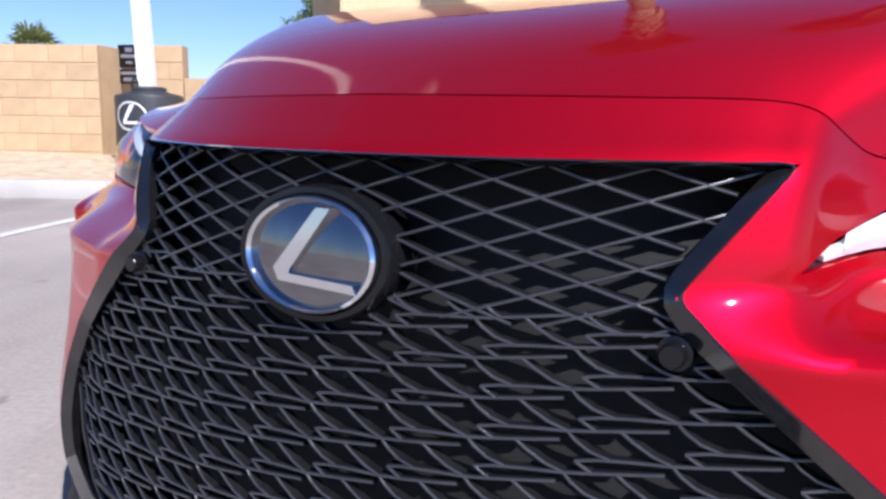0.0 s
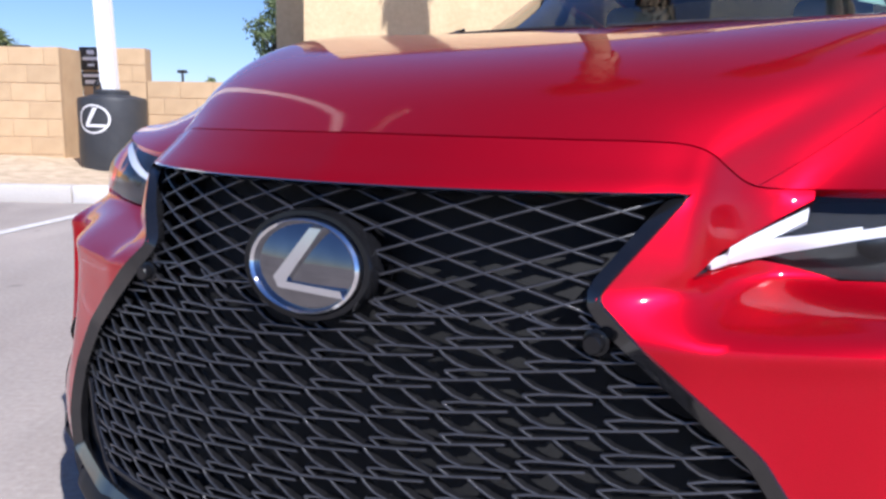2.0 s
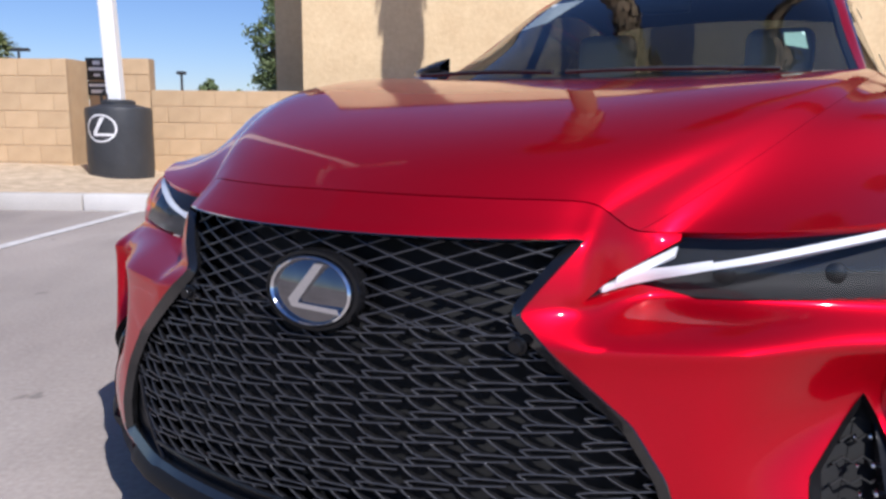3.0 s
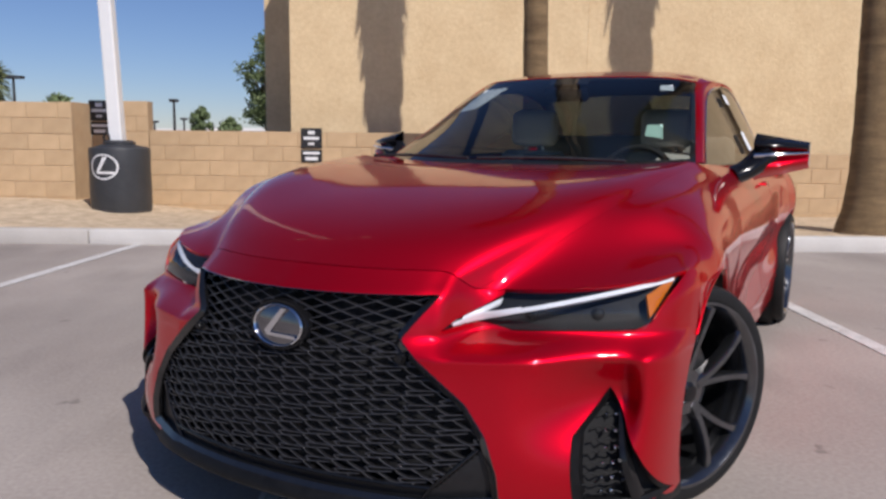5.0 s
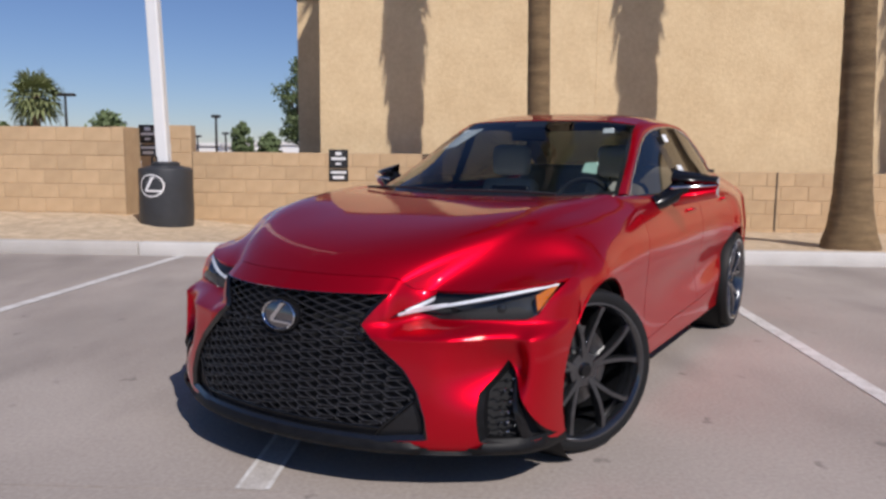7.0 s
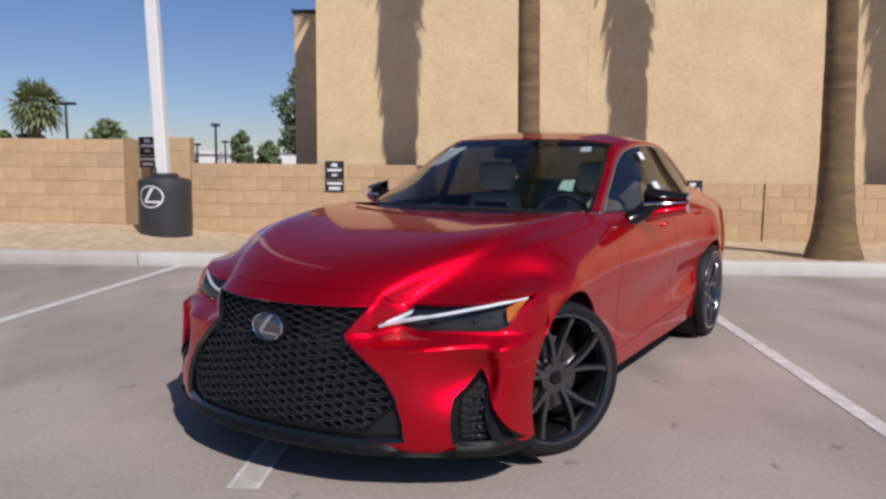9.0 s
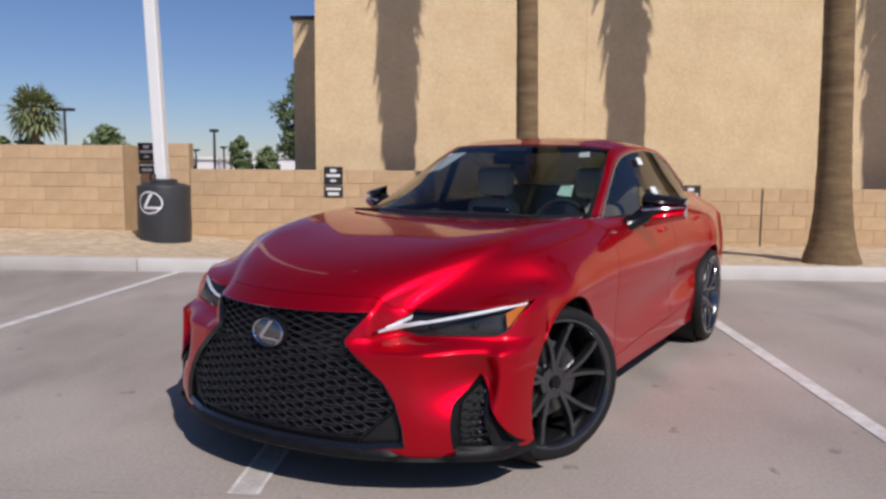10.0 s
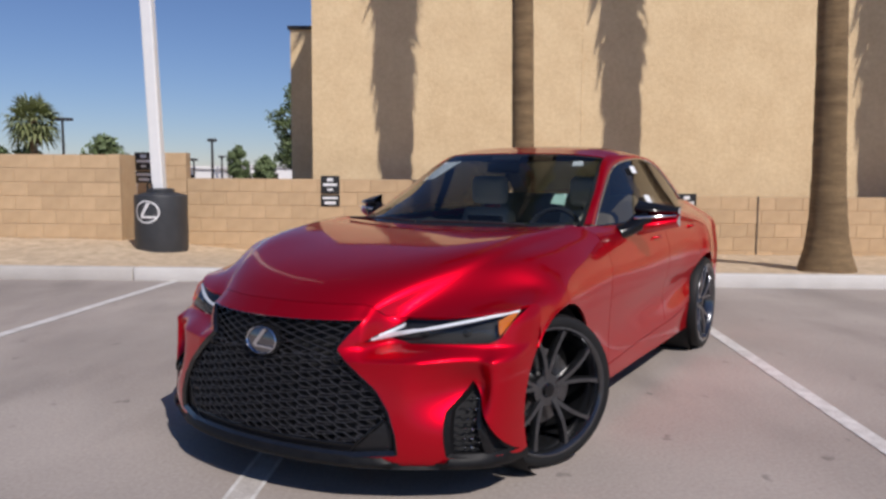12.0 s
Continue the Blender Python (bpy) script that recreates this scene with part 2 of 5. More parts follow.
def flip(p):
    return V(-p.x, p.y, p.z)


def both(rails):
    """Rails from the middle outwards, carried over to the other side."""
    return [[flip(p) for p in r] for r in reversed(rails[1:])] + rails


def net(rails, nu, nt):
    """A grid of points on the smooth surface through the rails."""
    lines = [[spline(r, k / nt) for k in range(nt + 1)] for r in rails]
    return [[spline([ln[k] for ln in lines], j / nu) for k in range(nt + 1)] for j in range(nu + 1)]


def sheet(grid):
    bm = bmesh.new()
    vs = [[bm.verts.new(p) for p in row] for row in grid]
    for a, b in zip(vs, vs[1:]):
        for k in range(len(a) - 1):
            bm.faces.new((a[k], b[k], b[k + 1], a[k + 1]))
    return bm


def mirrored(bm):
    m = bm.copy()
    for v in m.verts:
        v.co.x = -v.co.x
    bmesh.ops.reverse_faces(m, faces=m.faces)
    return m


def inside(poly, a, b):
    hit = False
    for (x0, y0), (x1, y1) in zip(poly, poly[1:] + poly[:1]):
        if (y0 > b) != (y1 > b) and a < (x1 - x0) * (b - y0) / (y1 - y0) + x0:
            hit = not hit
    return hit


def cut(bm, poly, axes=(0, 2), keep_inside=False, where=None):
    """Cuts the outline poly, seen along the third axis, out of the sheet."""
    i, j = axes
    lo = [min(p[k] for p in poly) - 0.03 for k in (0, 1)]
    hi = [max(p[k] for p in poly) + 0.03 for k in (0, 1)]
    for p, q in zip(poly, poly[1:] + poly[:1]):
        co, no = V(0, 0, 0), V(0, 0, 0)
        co[i], co[j] = p
        no[i], no[j] = q[1] - p[1], p[0] - q[0]
        if no.length < 1e-9:
            continue
        fs = []
        for f in bm.faces:
            c = f.calc_center_median()
            if lo[0] < c[i] < hi[0] and lo[1] < c[j] < hi[1] and (where is None or where(c)):
                fs.append(f)
        geom = list({*fs, *(e for f in fs for e in f.edges), *(v for f in fs for v in f.verts)})
        bmesh.ops.bisect_plane(bm, geom=geom, dist=1e-5, plane_co=co, plane_no=no.normalized())
    gone = []
    for f in bm.faces:
        c = f.calc_center_median()
        if (where is None or where(c)) and inside(poly, c[i], c[j]) != keep_inside:
            gone.append(f)
    bmesh.ops.delete(bm, geom=gone, context="FACES")
    return bm


def rim(bm, depth, inward):
    """Turns the open edges of a sheet inwards, so that it shows its thickness."""
    bm.normal_update()
    normals = {v: v.normal.copy() for v in bm.verts}
    edges = [e for e in bm.edges if e.is_boundary]
    made = bmesh.ops.extrude_edge_only(bm, edges=edges)["geom"]
    pairs = {}
    for e in edges:
        for v in e.verts:
            pairs[v.co.to_tuple(5)] = normals[v]
    for v in made:
        if isinstance(v, bmesh.types.BMVert):
            n = pairs.get(v.co.to_tuple(5), V(0, 0, 1))
            v.co += (n * inward) * depth
    return bm


def outward(bm, centre):
    """Makes the sheet's faces look away from the centre."""
    bm.normal_update()
    s = sum(f.normal.dot(f.calc_center_median() - Vector(centre)) * f.calc_area() for f in bm.faces)
    if s < 0:
        bmesh.ops.reverse_faces(bm, faces=bm.faces)
    return bm


def panel(name, bm, parent, centre, material=RED, depth=0.012, label=""):
    outward(bm, centre)
    rim(bm, depth, -1)
    return part(name, bm, material, parent, label)


# ---- ground and setting, laid out along the kerb ----
bm = bmesh.new()
bmesh.ops.create_grid(bm, x_segments=8, y_segments=8, size=1500)
setting("ground", bm, CONCRETE, "pale weathered concrete of the car park", SITE)

KERB_V = 5.90
for n in range(-5, 6):
    u0 = -3.05 + n * 3.05
    bm = boxed(u0, u0 + 3.04, KERB_V, KERB_V + 0.16, -0.02, 0.15, 0.018, 2)
    # stones towards -u take the darker grey
    setting("kerb", bm, KERB if n > -1 else KERB_DULL, "pale concrete kerb stone" if n > -1 else "grey concrete kerb stone", SITE, True)


def bed_z(u, v):
    """The height of the gravel strip: it falls from the kerb to the low wall and rises towards the tall one."""
    f = min(max((v - 6.06) / 2.0, 0), 1)
    k = min(max((-2.3 - u) / 2.6, 0), 1)
    far = 0.095 + 0.19 * k * k * (3 - 2 * k)
    return 0.140 + f * (far - 0.140) + 0.014 * noise.noise((u * 1.3, v * 1.3, 0)) + 0.010 * noise.noise((u * 6, v * 6, 3)) + 0.006 * noise.noise((u * 17, v * 17, 8))


bm = sheet([[V(u, v, bed_z(u, v)) for v in [6.05 + 0.1 * k for k in range(34)]] for u in [-22 + 0.12 * k for k in range(350)]])
outward(bm, (0, 7, -5))
setting("gravel_bed", bm, DIRT, "tan desert gravel strip behind the kerb", SITE, True)


def ground_line(u0, v0, u1, v1, w, label, material=LINE, lift=0.004):
    d = V(u1 - u0, v1 - v0, 0).normalized()
    s = V(-d.y, d.x, 0) * w / 2
    a, b = V(u0, v0, 0), V(u1, v1, 0)
    bm = bmesh.new()
    n = 24
    rows = []
    for k in range(n + 1):
        p = a.lerp(b, k / n)
        j = 0.006 * noise.noise(p * 5)
        rows.append([bm.verts.new(p + s * (1 + j * 8) + V(0, 0, lift)), bm.verts.new(p - s * (1 - j * 8) + V(0, 0, lift))])
    for r0, r1 in zip(rows, rows[1:]):
        bm.faces.new((r0[0], r0[1], r1[1], r1[0]))
    outward(bm, (a.x, a.y, -5))
    return setting("parking_line", bm, material, label, SITE)


def to_site(x, y):
    p = SITE.inverted() @ V(x, y, 0)
    return p.x, p.y


bm = boxed(-14, 14, -0.084, -0.076, 0.001, 0.0035)
setting("pavement_joint", bm, CONCRETE, "thin joint between concrete slabs", SITE, category="joint")
WORN = mat("worn_pale_line", (0.36, 0.32, 0.285), (0.62, 0.58, 0.54), rough=0.8, scale=7, fine=80, bump=0.2, bump_scale=120)
LINES = [((-5.10, 3.98), (-2.72, -1.1)), ((0.55, 4.93), (3.06, 0.25))]
for p, q in LINES:
    ground_line(*to_site(*p), *to_site(*q), 0.10, "worn white painted parking line on the concrete")
ground_line(*to_site(-2.1, 3.9), *to_site(0.015, -0.075), 0.125, "half worn-off parking line running under the car", WORN, 0.003)
for d in (-0.055, 0.055):
    ground_line(*to_site(-2.1 + 0.88 * d, 3.9 + 0.47 * d), *to_site(0.015 + 0.88 * d, -0.075 + 0.47 * d), 0.018, "thin white edge of a worn parking line", LINE, 0.006)


# ---- the red sedan: nose towards -y, x to its left side ----
car = thing("sedan", "glossy metallic red sports sedan with a large black mesh grille", "car", m=pose(0, 0, 0))
MID = (0, 2.4, 0.5)

# plan of the nose from the middle to the fender: at the chin, along the ridge beside the grille, and above the shelf on which the lamp sits
PLAN_LOW = rail((0, 0.055, 0), (0.15, 0.062, 0), (0.30, 0.085, 0), (0.40, 0.110, 0), (0.46, 0.132, 0), (0.62, 0.210, 0), (0.74, 0.290, 0), (0.82, 0.350, 0), (0.876, 0.415, 0), (0.910, 0.52, 0), (0.932, 0.68, 0))
PLAN = rail((0, 0.080, 0), (0.15, 0.092, 0), (0.30, 0.130, 0), (0.40, 0.156, 0), (0.46, 0.178, 0), (0.62, 0.248, 0), (0.74, 0.334, 0), (0.82, 0.388, 0), (0.872, 0.424, 0), (0.910, 0.51, 0), (0.933, 0.68, 0))
PLAN_TOP = rail((0, 0.080, 0), (0.15, 0.096, 0), (0.30, 0.142, 0), (0.395, 0.202, 0), (0.46, 0.322, 0), (0.63, 0.374, 0), (0.758, 0.428, 0), (0.838, 0.482, 0), (0.890, 0.546, 0), (0.916, 0.615, 0), (0.930, 0.68, 0))
LEAN_Y = [(0.14, 0.05), (0.18, 0.015), (0.24, 0.0), (0.42, -0.005), (0.55, -0.005), (0.62, 0.0), (0.685, 0.018), (0.705, 0.032), (0.73, 0.065), (0.757, 0.100), (0.765, 0.112)]
TOP_Z = [(0, 0.757), (0.167, 0.755), (0.27, 0.753), (0.31, 0.745), (0.35, 0.726), (0.39, 0.706), (0.43, 0.703), (0.5, 0.709), (0.6, 0.721), (0.7, 0.734), (0.8, 0.748), (0.9, 0.745), (1.0, 0.70)]


def smooth(x, a, b):
    f = min(max((x - a) / (b - a), 0.0), 1.0)
    return f * f * (3 - 2 * f)


RIDGE_Z, SHELF_Z = 0.584, 0.610


def nose(s, z):
    """A point of the nose: s from -1 to 1 across it, at a height."""
    p = spline(PLAN_LOW, abs(s)).lerp(spline(PLAN, abs(s)), smooth(z, 0.25, 0.56)).lerp(spline(PLAN_TOP, abs(s)), smooth(z, RIDGE_Z - 0.030, SHELF_Z + 0.003))
    ridge = -0.007 * math.exp(-((z - RIDGE_Z) / 0.030) ** 2) * smooth(p.x, 0.36, 0.52)
    # the hollow round the side vent, below the ridge
    hollow = 0.085 * smooth(p.x, 0.58, 0.77) * (1 - smooth(p.x, 0.80, 0.875)) * math.exp(-((z - 0.455) / 0.095) ** 2)
    # the rounded crest between the grille's upper edge and the lamp
    crest = -0.020 * smooth(p.x, 0.375, 0.425) * (1 - smooth(p.x, 0.425, 0.485)) * smooth(z, 0.59, 0.625)
    return V(math.copysign(p.x, s), p.y + curve1(LEAN_Y, z) + ridge + hollow + crest, z)


def nose_at(x, z, back=0.0):
    """The point of the nose at x and z, set back by so much."""
    lo, hi = 0.0, 1.0
    for _ in range(22):
        m = (lo + hi) / 2
        lo, hi = (m, hi) if nose(m, z).x < abs(x) else (lo, m)
    p = nose(lo, z)
    return V(x, p.y + back, z)


def nose_sheet(ns, low, shelf, high, z0=0.165):
    """The whole nose, with rows of points along the ridge and the foot of the lamp."""
    grid = []
    for j in range(ns + 1):
        s = -1 + 2 * j / ns
        top = curve1(TOP_Z, abs(s))
        zs = [z0 + (RIDGE_Z - z0) * k / low for k in range(low)] + [RIDGE_Z + (SHELF_Z - RIDGE_Z) * k / shelf for k in range(shelf)] + [SHELF_Z + (top - SHELF_Z) * k / high for k in range(high + 1)]
        grid.append([nose(s, z) for z in zs])
    return sheet(grid)


def sub(rails, nu, nt, u0=0.0, u1=1.0, t0=0.0, t1=1.0):
    """A grid on a part of the surface through the rails."""
    lines = [[spline(r, t0 + (t1 - t0) * k / nt) for k in range(nt + 1)] for r in rails]
    return [[spline([ln[k] for ln in lines], u0 + (u1 - u0) * j / nu) for k in range(nt + 1)] for j in range(nu + 1)]


def ring(cy, cz, r, n=40):
    return [(cy + r * math.cos(2 * math.pi * k / n), cz + r * math.sin(2 * math.pi * k / n)) for k in range(n)]


AXLE_F, AXLE_R, HUB_Z, ARCH = 0.955, 3.710, 0.335, 0.378

HOOD = [
    rail((0, 0.160, 0.757), (0, 0.345, 0.842), (0, 0.70, 0.924), (0, 1.05, 0.973), (0, 1.33, 0.990)),
    rail((0.22, 0.187, 0.756), (0.235, 0.365, 0.845), (0.26, 0.72, 0.927), (0.28, 1.07, 0.976), (0.30, 1.35, 0.993)),
    rail((0.40, 0.252, 0.750), (0.45, 0.450, 0.846), (0.495, 0.75, 0.934), (0.535, 1.09, 0.984), (0.565, 1.40, 1.002)),
    rail((0.455, 0.282, 0.737), (0.530, 0.50, 0.834), (0.615, 0.80, 0.932), (0.66, 1.12, 0.985), (0.692, 1.44, 1.012)),
    rail((0.487, 0.302, 0.708), (0.580, 0.56, 0.818), (0.685, 0.83, 0.913), (0.725, 1.14, 0.967), (0.750, 1.49, 1.005)),
]


BACK = [(0.6, 0.0), (0.9, 0.0), (1.3, 0.055), (1.5, 0.07), (1.8, 0.10), (2.1, 0.15), (2.6, 0.17), (3.3, 0.10), (3.7, 0.0), (4.7, 0.0)]


def back(p):
    """A point of the body at its true place along the car."""
    return V(p.x, p.y + curve1(BACK, p.y), p.z)


def set_back(rails):
    return [[back(p) for p in r] for r in rails]


HOOD = set_back(HOOD)


def nose_top(s, dy=0.0035, dz=0.0015):
    """A point of the bumper's upper edge."""
    return nose(s, curve1(TOP_Z, s)) + V(0, dy, dz)


for r, s in zip(HOOD, (0.0, 0.148, 0.285, 0.345, 0.39)):
    r[0] = nose_top(s)


def meet_nose(grid):
    """Brings the front edge of a panel onto the bumper's upper edge."""
    for row in grid:
        if row[0].z < 0.695 or abs(row[0].x) > 0.90:
            continue
        x = abs(row[0].x)
        lo, hi = 0.0, 1.0
        for _ in range(22):
            m = (lo + hi) / 2
            lo, hi = (m, hi) if nose_top(m).x < x else (lo, m)
        q = nose_top(lo)
        d = V(0, q.y - row[0].y, q.z - row[0].z)
        for k in range(14):
            row[k] = row[k] + d * (1 - k / 14) ** 2
    return grid


FENDER = [
    HOOD[4],
    rail((0.64, 0.40, 0.735), (0.715, 0.65, 0.807), (0.784, 0.89, 0.900), (0.81, 1.20, 0.938), (0.825, 1.57, 0.950)),
    rail((0.78, 0.45, 0.755), (0.824, 0.75, 0.793), (0.871, 0.92, 0.842), (0.887, 1.22, 0.860), (0.88, 1.60, 0.852)),
    rail((0.876, 0.54, 0.768), (0.906, 0.80, 0.764), (0.933, 0.96, 0.768), (0.92, 1.2, 0.755), (0.905, 1.58, 0.765)),
    rail((0.932, 0.70, 0.665), (0.938, 0.82, 0.66), (0.948, 0.95, 0.665), (0.925, 1.2, 0.66), (0.905, 1.57, 0.66)),
    rail((0.935, 0.705, 0.50), (0.938, 0.80, 0.50), (0.945, 0.95, 0.50), (0.92, 1.2, 0.50), (0.895, 1.57, 0.50)),
    rail((0.90, 0.72, 0.30), (0.90, 0.80, 0.30), (0.91, 0.95, 0.30), (0.90, 1.2, 0.30), (0.895, 1.57, 0.30)),
    rail((0.88, 0.72, 0.20), (0.88, 0.80, 0.20), (0.885, 0.95, 0.20), (0.88, 1.2, 0.20), (0.875, 1.57, 0.20)),
]
FENDER[1:] = set_back(FENDER[1:])
for r in FENDER[4:6]:
    r[0] = nose(1.0, r[0].z) + V(0, 0.003, 0)
for r, s in zip(FENDER, (0.39, 0.5, 0.65, 0.8)):
    r[0] = nose_top(s)
SIDE = [
    rail((0.750, 1.49, 1.005), (0.795, 1.97, 0.988), (0.818, 2.56, 0.995), (0.812, 3.03, 1.002), (0.785, 3.43, 1.016), (0.70, 3.75, 1.04), (0.62, 4.2, 1.06)),
    rail((0.825, 1.57, 0.950), (0.835, 2.06, 0.943), (0.846, 2.60, 0.953), (0.844, 3.04, 0.962), (0.83, 3.44, 0.976), (0.80, 3.75, 0.985), (0.72, 4.2, 1.0)),
    rail((0.88, 1.60, 0.85), (0.875, 2.1, 0.86), (0.88, 2.62, 0.875), (0.885, 3.05, 0.89), (0.89, 3.45, 0.90), (0.895, 3.75, 0.91), (0.84, 4.2, 0.92)),
    rail((0.905, 1.58, 0.765), (0.90, 2.1, 0.76), (0.90, 2.62, 0.77), (0.903, 3.05, 0.79), (0.926, 3.45, 0.80), (0.944, 3.75, 0.80), (0.87, 4.2, 0.80)),
    rail((0.905, 1.57, 0.66), (0.895, 2.1, 0.64), (0.89, 2.62, 0.65), (0.897, 3.05, 0.67), (0.926, 3.45, 0.68), (0.948, 3.75, 0.68), (0.885, 4.2, 0.68)),
    rail((0.895, 1.57, 0.50), (0.865, 2.1, 0.50), (0.86, 2.62, 0.50), (0.866, 3.05, 0.525), (0.902, 3.45, 0.575), (0.936, 3.75, 0.57), (0.88, 4.2, 0.50)),
    rail((0.895, 1.57, 0.30), (0.885, 2.1, 0.32), (0.885, 2.62, 0.33), (0.896, 3.05, 0.365), (0.910, 3.43, 0.44), (0.918, 3.75, 0.42), (0.87, 4.2, 0.30)),
    rail((0.875, 1.57, 0.20), (0.875, 2.1, 0.20), (0.88, 2.62, 0.20), (0.88, 3.05, 0.20), (0.885, 3.45, 0.20), (0.89, 3.75, 0.20), (0.85, 4.2, 0.25)),
]


SIDE = set_back(SIDE)


def side_panels(name, bm, label=""):
    """The same panel on both sides of the car."""
    other = mirrored(bm)
    panel(name, bm, car, MID, label=label)
    panel(name, other, car, MID, label=label)


def eased(grid, rounds=18):
    """The grid with its front evened out, but for the edge itself, so that light runs over it without a break."""
    for _ in range(rounds):
        out = [list(row) for row in grid]
        for j in range(1, len(grid) - 1):
            side_fade = 1 - smooth(abs(grid[j][0].x), 0.60, 0.82)
            for k in range(1, 14):
                mean = (grid[j - 1][k] + grid[j + 1][k] + grid[j][k - 1] + grid[j][k + 1]) / 4
                out[j][k] = grid[j][k].lerp(mean, 0.8 * side_fade * (1 - smooth(k, 7, 14)))
        grid = out
    return grid


g = 0.0012
# hood and fenders are one flowing surface, parted along the shut line
upper = eased(meet_nose(sub(both(HOOD + FENDER[1:]), 176, 32, 0, 1, 0, 1 - g)))
mid_col, hood_cols = 88, 32
panel("hood", sheet(upper[mid_col - hood_cols:mid_col + hood_cols + 1]), car, MID, label="sculpted red hood reflecting sky and palms")
left_wing = [list(row) for row in upper[mid_col + hood_cols:]]
left_wing[0] = [p.lerp(q, 0.06) for p, q in zip(left_wing[0], left_wing[1])]
if left_wing[-1][0].x < 0:
    left_wing = [[V(-p.x, p.y, p.z) for p in row] for row in left_wing]
side_panels("fender", cut(sheet(left_wing), ring(AXLE_F, HUB_Z, ARCH), (1, 2)))
side_panels("front_door", sheet(sub(SIDE, 40, 28, 0, 0.86, g, 2 / 6 - g)))
side_panels("rear_door", cut(sheet(sub(SIDE, 40, 26, 0, 0.86, 2 / 6 + g, 4 / 6 - g)), ring(AXLE_R, HUB_Z, ARCH), (1, 2)))
side_panels("quarter_panel", cut(sheet(sub(SIDE, 40, 26, 0, 1, 4 / 6 + g, 1)), ring(AXLE_R, HUB_Z, ARCH), (1, 2)))
side_panels("side_skirt", cut(sheet(sub(SIDE, 8, 30, 0.864, 1, 0, 4 / 6)), ring(AXLE_R, HUB_Z, ARCH), (1, 2)))

# tail, closed round the back
TAIL = [[r[-1], V(r[-1].x * 0.95, 4.48, r[-1].z), V(r[-1].x * 0.62, 4.64, r[-1].z), V(0, 4.70 - 0.03 * (r[-1].z < 0.3), r[-1].z)] for r in SIDE]
TAIL = [r + [flip(p) for p in r[-2::-1]] for r in TAIL]
panel("rear_bumper", sheet(sub(TAIL, 20, 30)), car, MID)

WIND = [
    rail((0, 1.40, 0.985), (0, 1.65, 1.14), (0, 1.93, 1.29), (0, 2.16, 1.395)),
    rail((0.37, 1.42, 0.988), (0.35, 1.72, 1.142), (0.33, 1.98, 1.29), (0.31, 2.20, 1.392)),
    rail((0.56, 1.54, 0.995), (0.52, 1.82, 1.14), (0.49, 2.05, 1.29), (0.46, 2.24, 1.385)),
    rail((0.706, 1.68, 1.004), (0.645, 1.93, 1.14), (0.597, 2.125, 1.27), (0.558, 2.32, 1.370)),
]
ROOF = [
    rail((0, 2.16, 1.398), (0, 2.5, 1.45), (0, 2.9, 1.445), (0, 3.3, 1.388)),
    rail((0.31, 2.20, 1.395), (0.32, 2.52, 1.443), (0.32, 2.9, 1.438), (0.31, 3.32, 1.382)),
    rail((0.46, 2.24, 1.388), (0.48, 2.54, 1.427), (0.48, 2.92, 1.424), (0.465, 3.36, 1.371)),
    rail((0.558, 2.32, 1.374), (0.580, 2.65, 1.400), (0.588, 3.0, 1.394), (0.575, 3.40, 1.360)),
]
REARWIN = [
    rail((0, 3.30, 1.385), (0, 3.70, 1.225), (0, 4.08, 1.07)),
    rail((0.31, 3.32, 1.379), (0.34, 3.72, 1.215), (0.36, 4.06, 1.065)),
    rail((0.572, 3.40, 1.357), (0.62, 3.79, 1.215), (0.64, 4.02, 1.06)),
]
TRUNK_LID = [
    rail((0, 4.085, 1.065), (0, 4.4, 1.06), (0, 4.66, 1.075), (0, 4.70, 1.06)),
    rail((0.36, 4.065, 1.06), (0.36, 4.4, 1.055), (0.36, 4.62, 1.07), (0.36, 4.665, 1.06)),
    rail((0.62, 4.005, 1.05), (0.64, 4.3, 1.05), (0.60, 4.46, 1.06), (0.59, 4.50, 1.06)),
]
PILLAR = rail((0.706, 1.68, 1.004), (0.636, 1.97, 1.163), (0.558, 2.32, 1.373), (0.580, 2.65, 1.399), (0.588, 3.0, 1.393), (0.575, 3.40, 1.359), (0.622, 3.82, 1.205))
DLO = rail((0.722, 1.78, 0.992), (0.668, 2.00, 1.145), (0.612, 2.31, 1.310), (0.608, 2.70, 1.368), (0.608, 3.10, 1.361), (0.618, 3.50, 1.288), (0.680, 3.86, 1.10))
BELT = rail((0.727, 1.79, 0.986), (0.765, 2.10, 0.988), (0.785, 2.40, 0.992), (0.79, 2.75, 0.997), (0.783, 3.1, 1.002), (0.765, 3.48, 1.017), (0.705, 3.87, 1.048))


WIND, ROOF, REARWIN = (set_back(r) for r in (WIND, ROOF, REARWIN))
PILLAR, DLO, BELT = set_back([PILLAR, DLO, BELT])
panel("roof", sheet(sub(both(ROOF), 24, 20)), car, MID)
panel("trunk_lid", sheet(sub(both(TRUNK_LID), 16, 12)), car, MID)
BAND = [PILLAR, [a.lerp(b, 0.5) + V(0.012, 0, 0.006) for a, b in zip(PILLAR, DLO)], DLO]
side_panels("roof_rail", sheet(sub(BAND, 6, 40)))


def pane(name, rails, material, nu, nt, label, rng=(0, 1, 0, 1)):
    ob = part(name, outward(sheet(sub(rails, nu, nt, *rng)), MID), material, car, label)
    ob.visible_shadow = False
    return ob


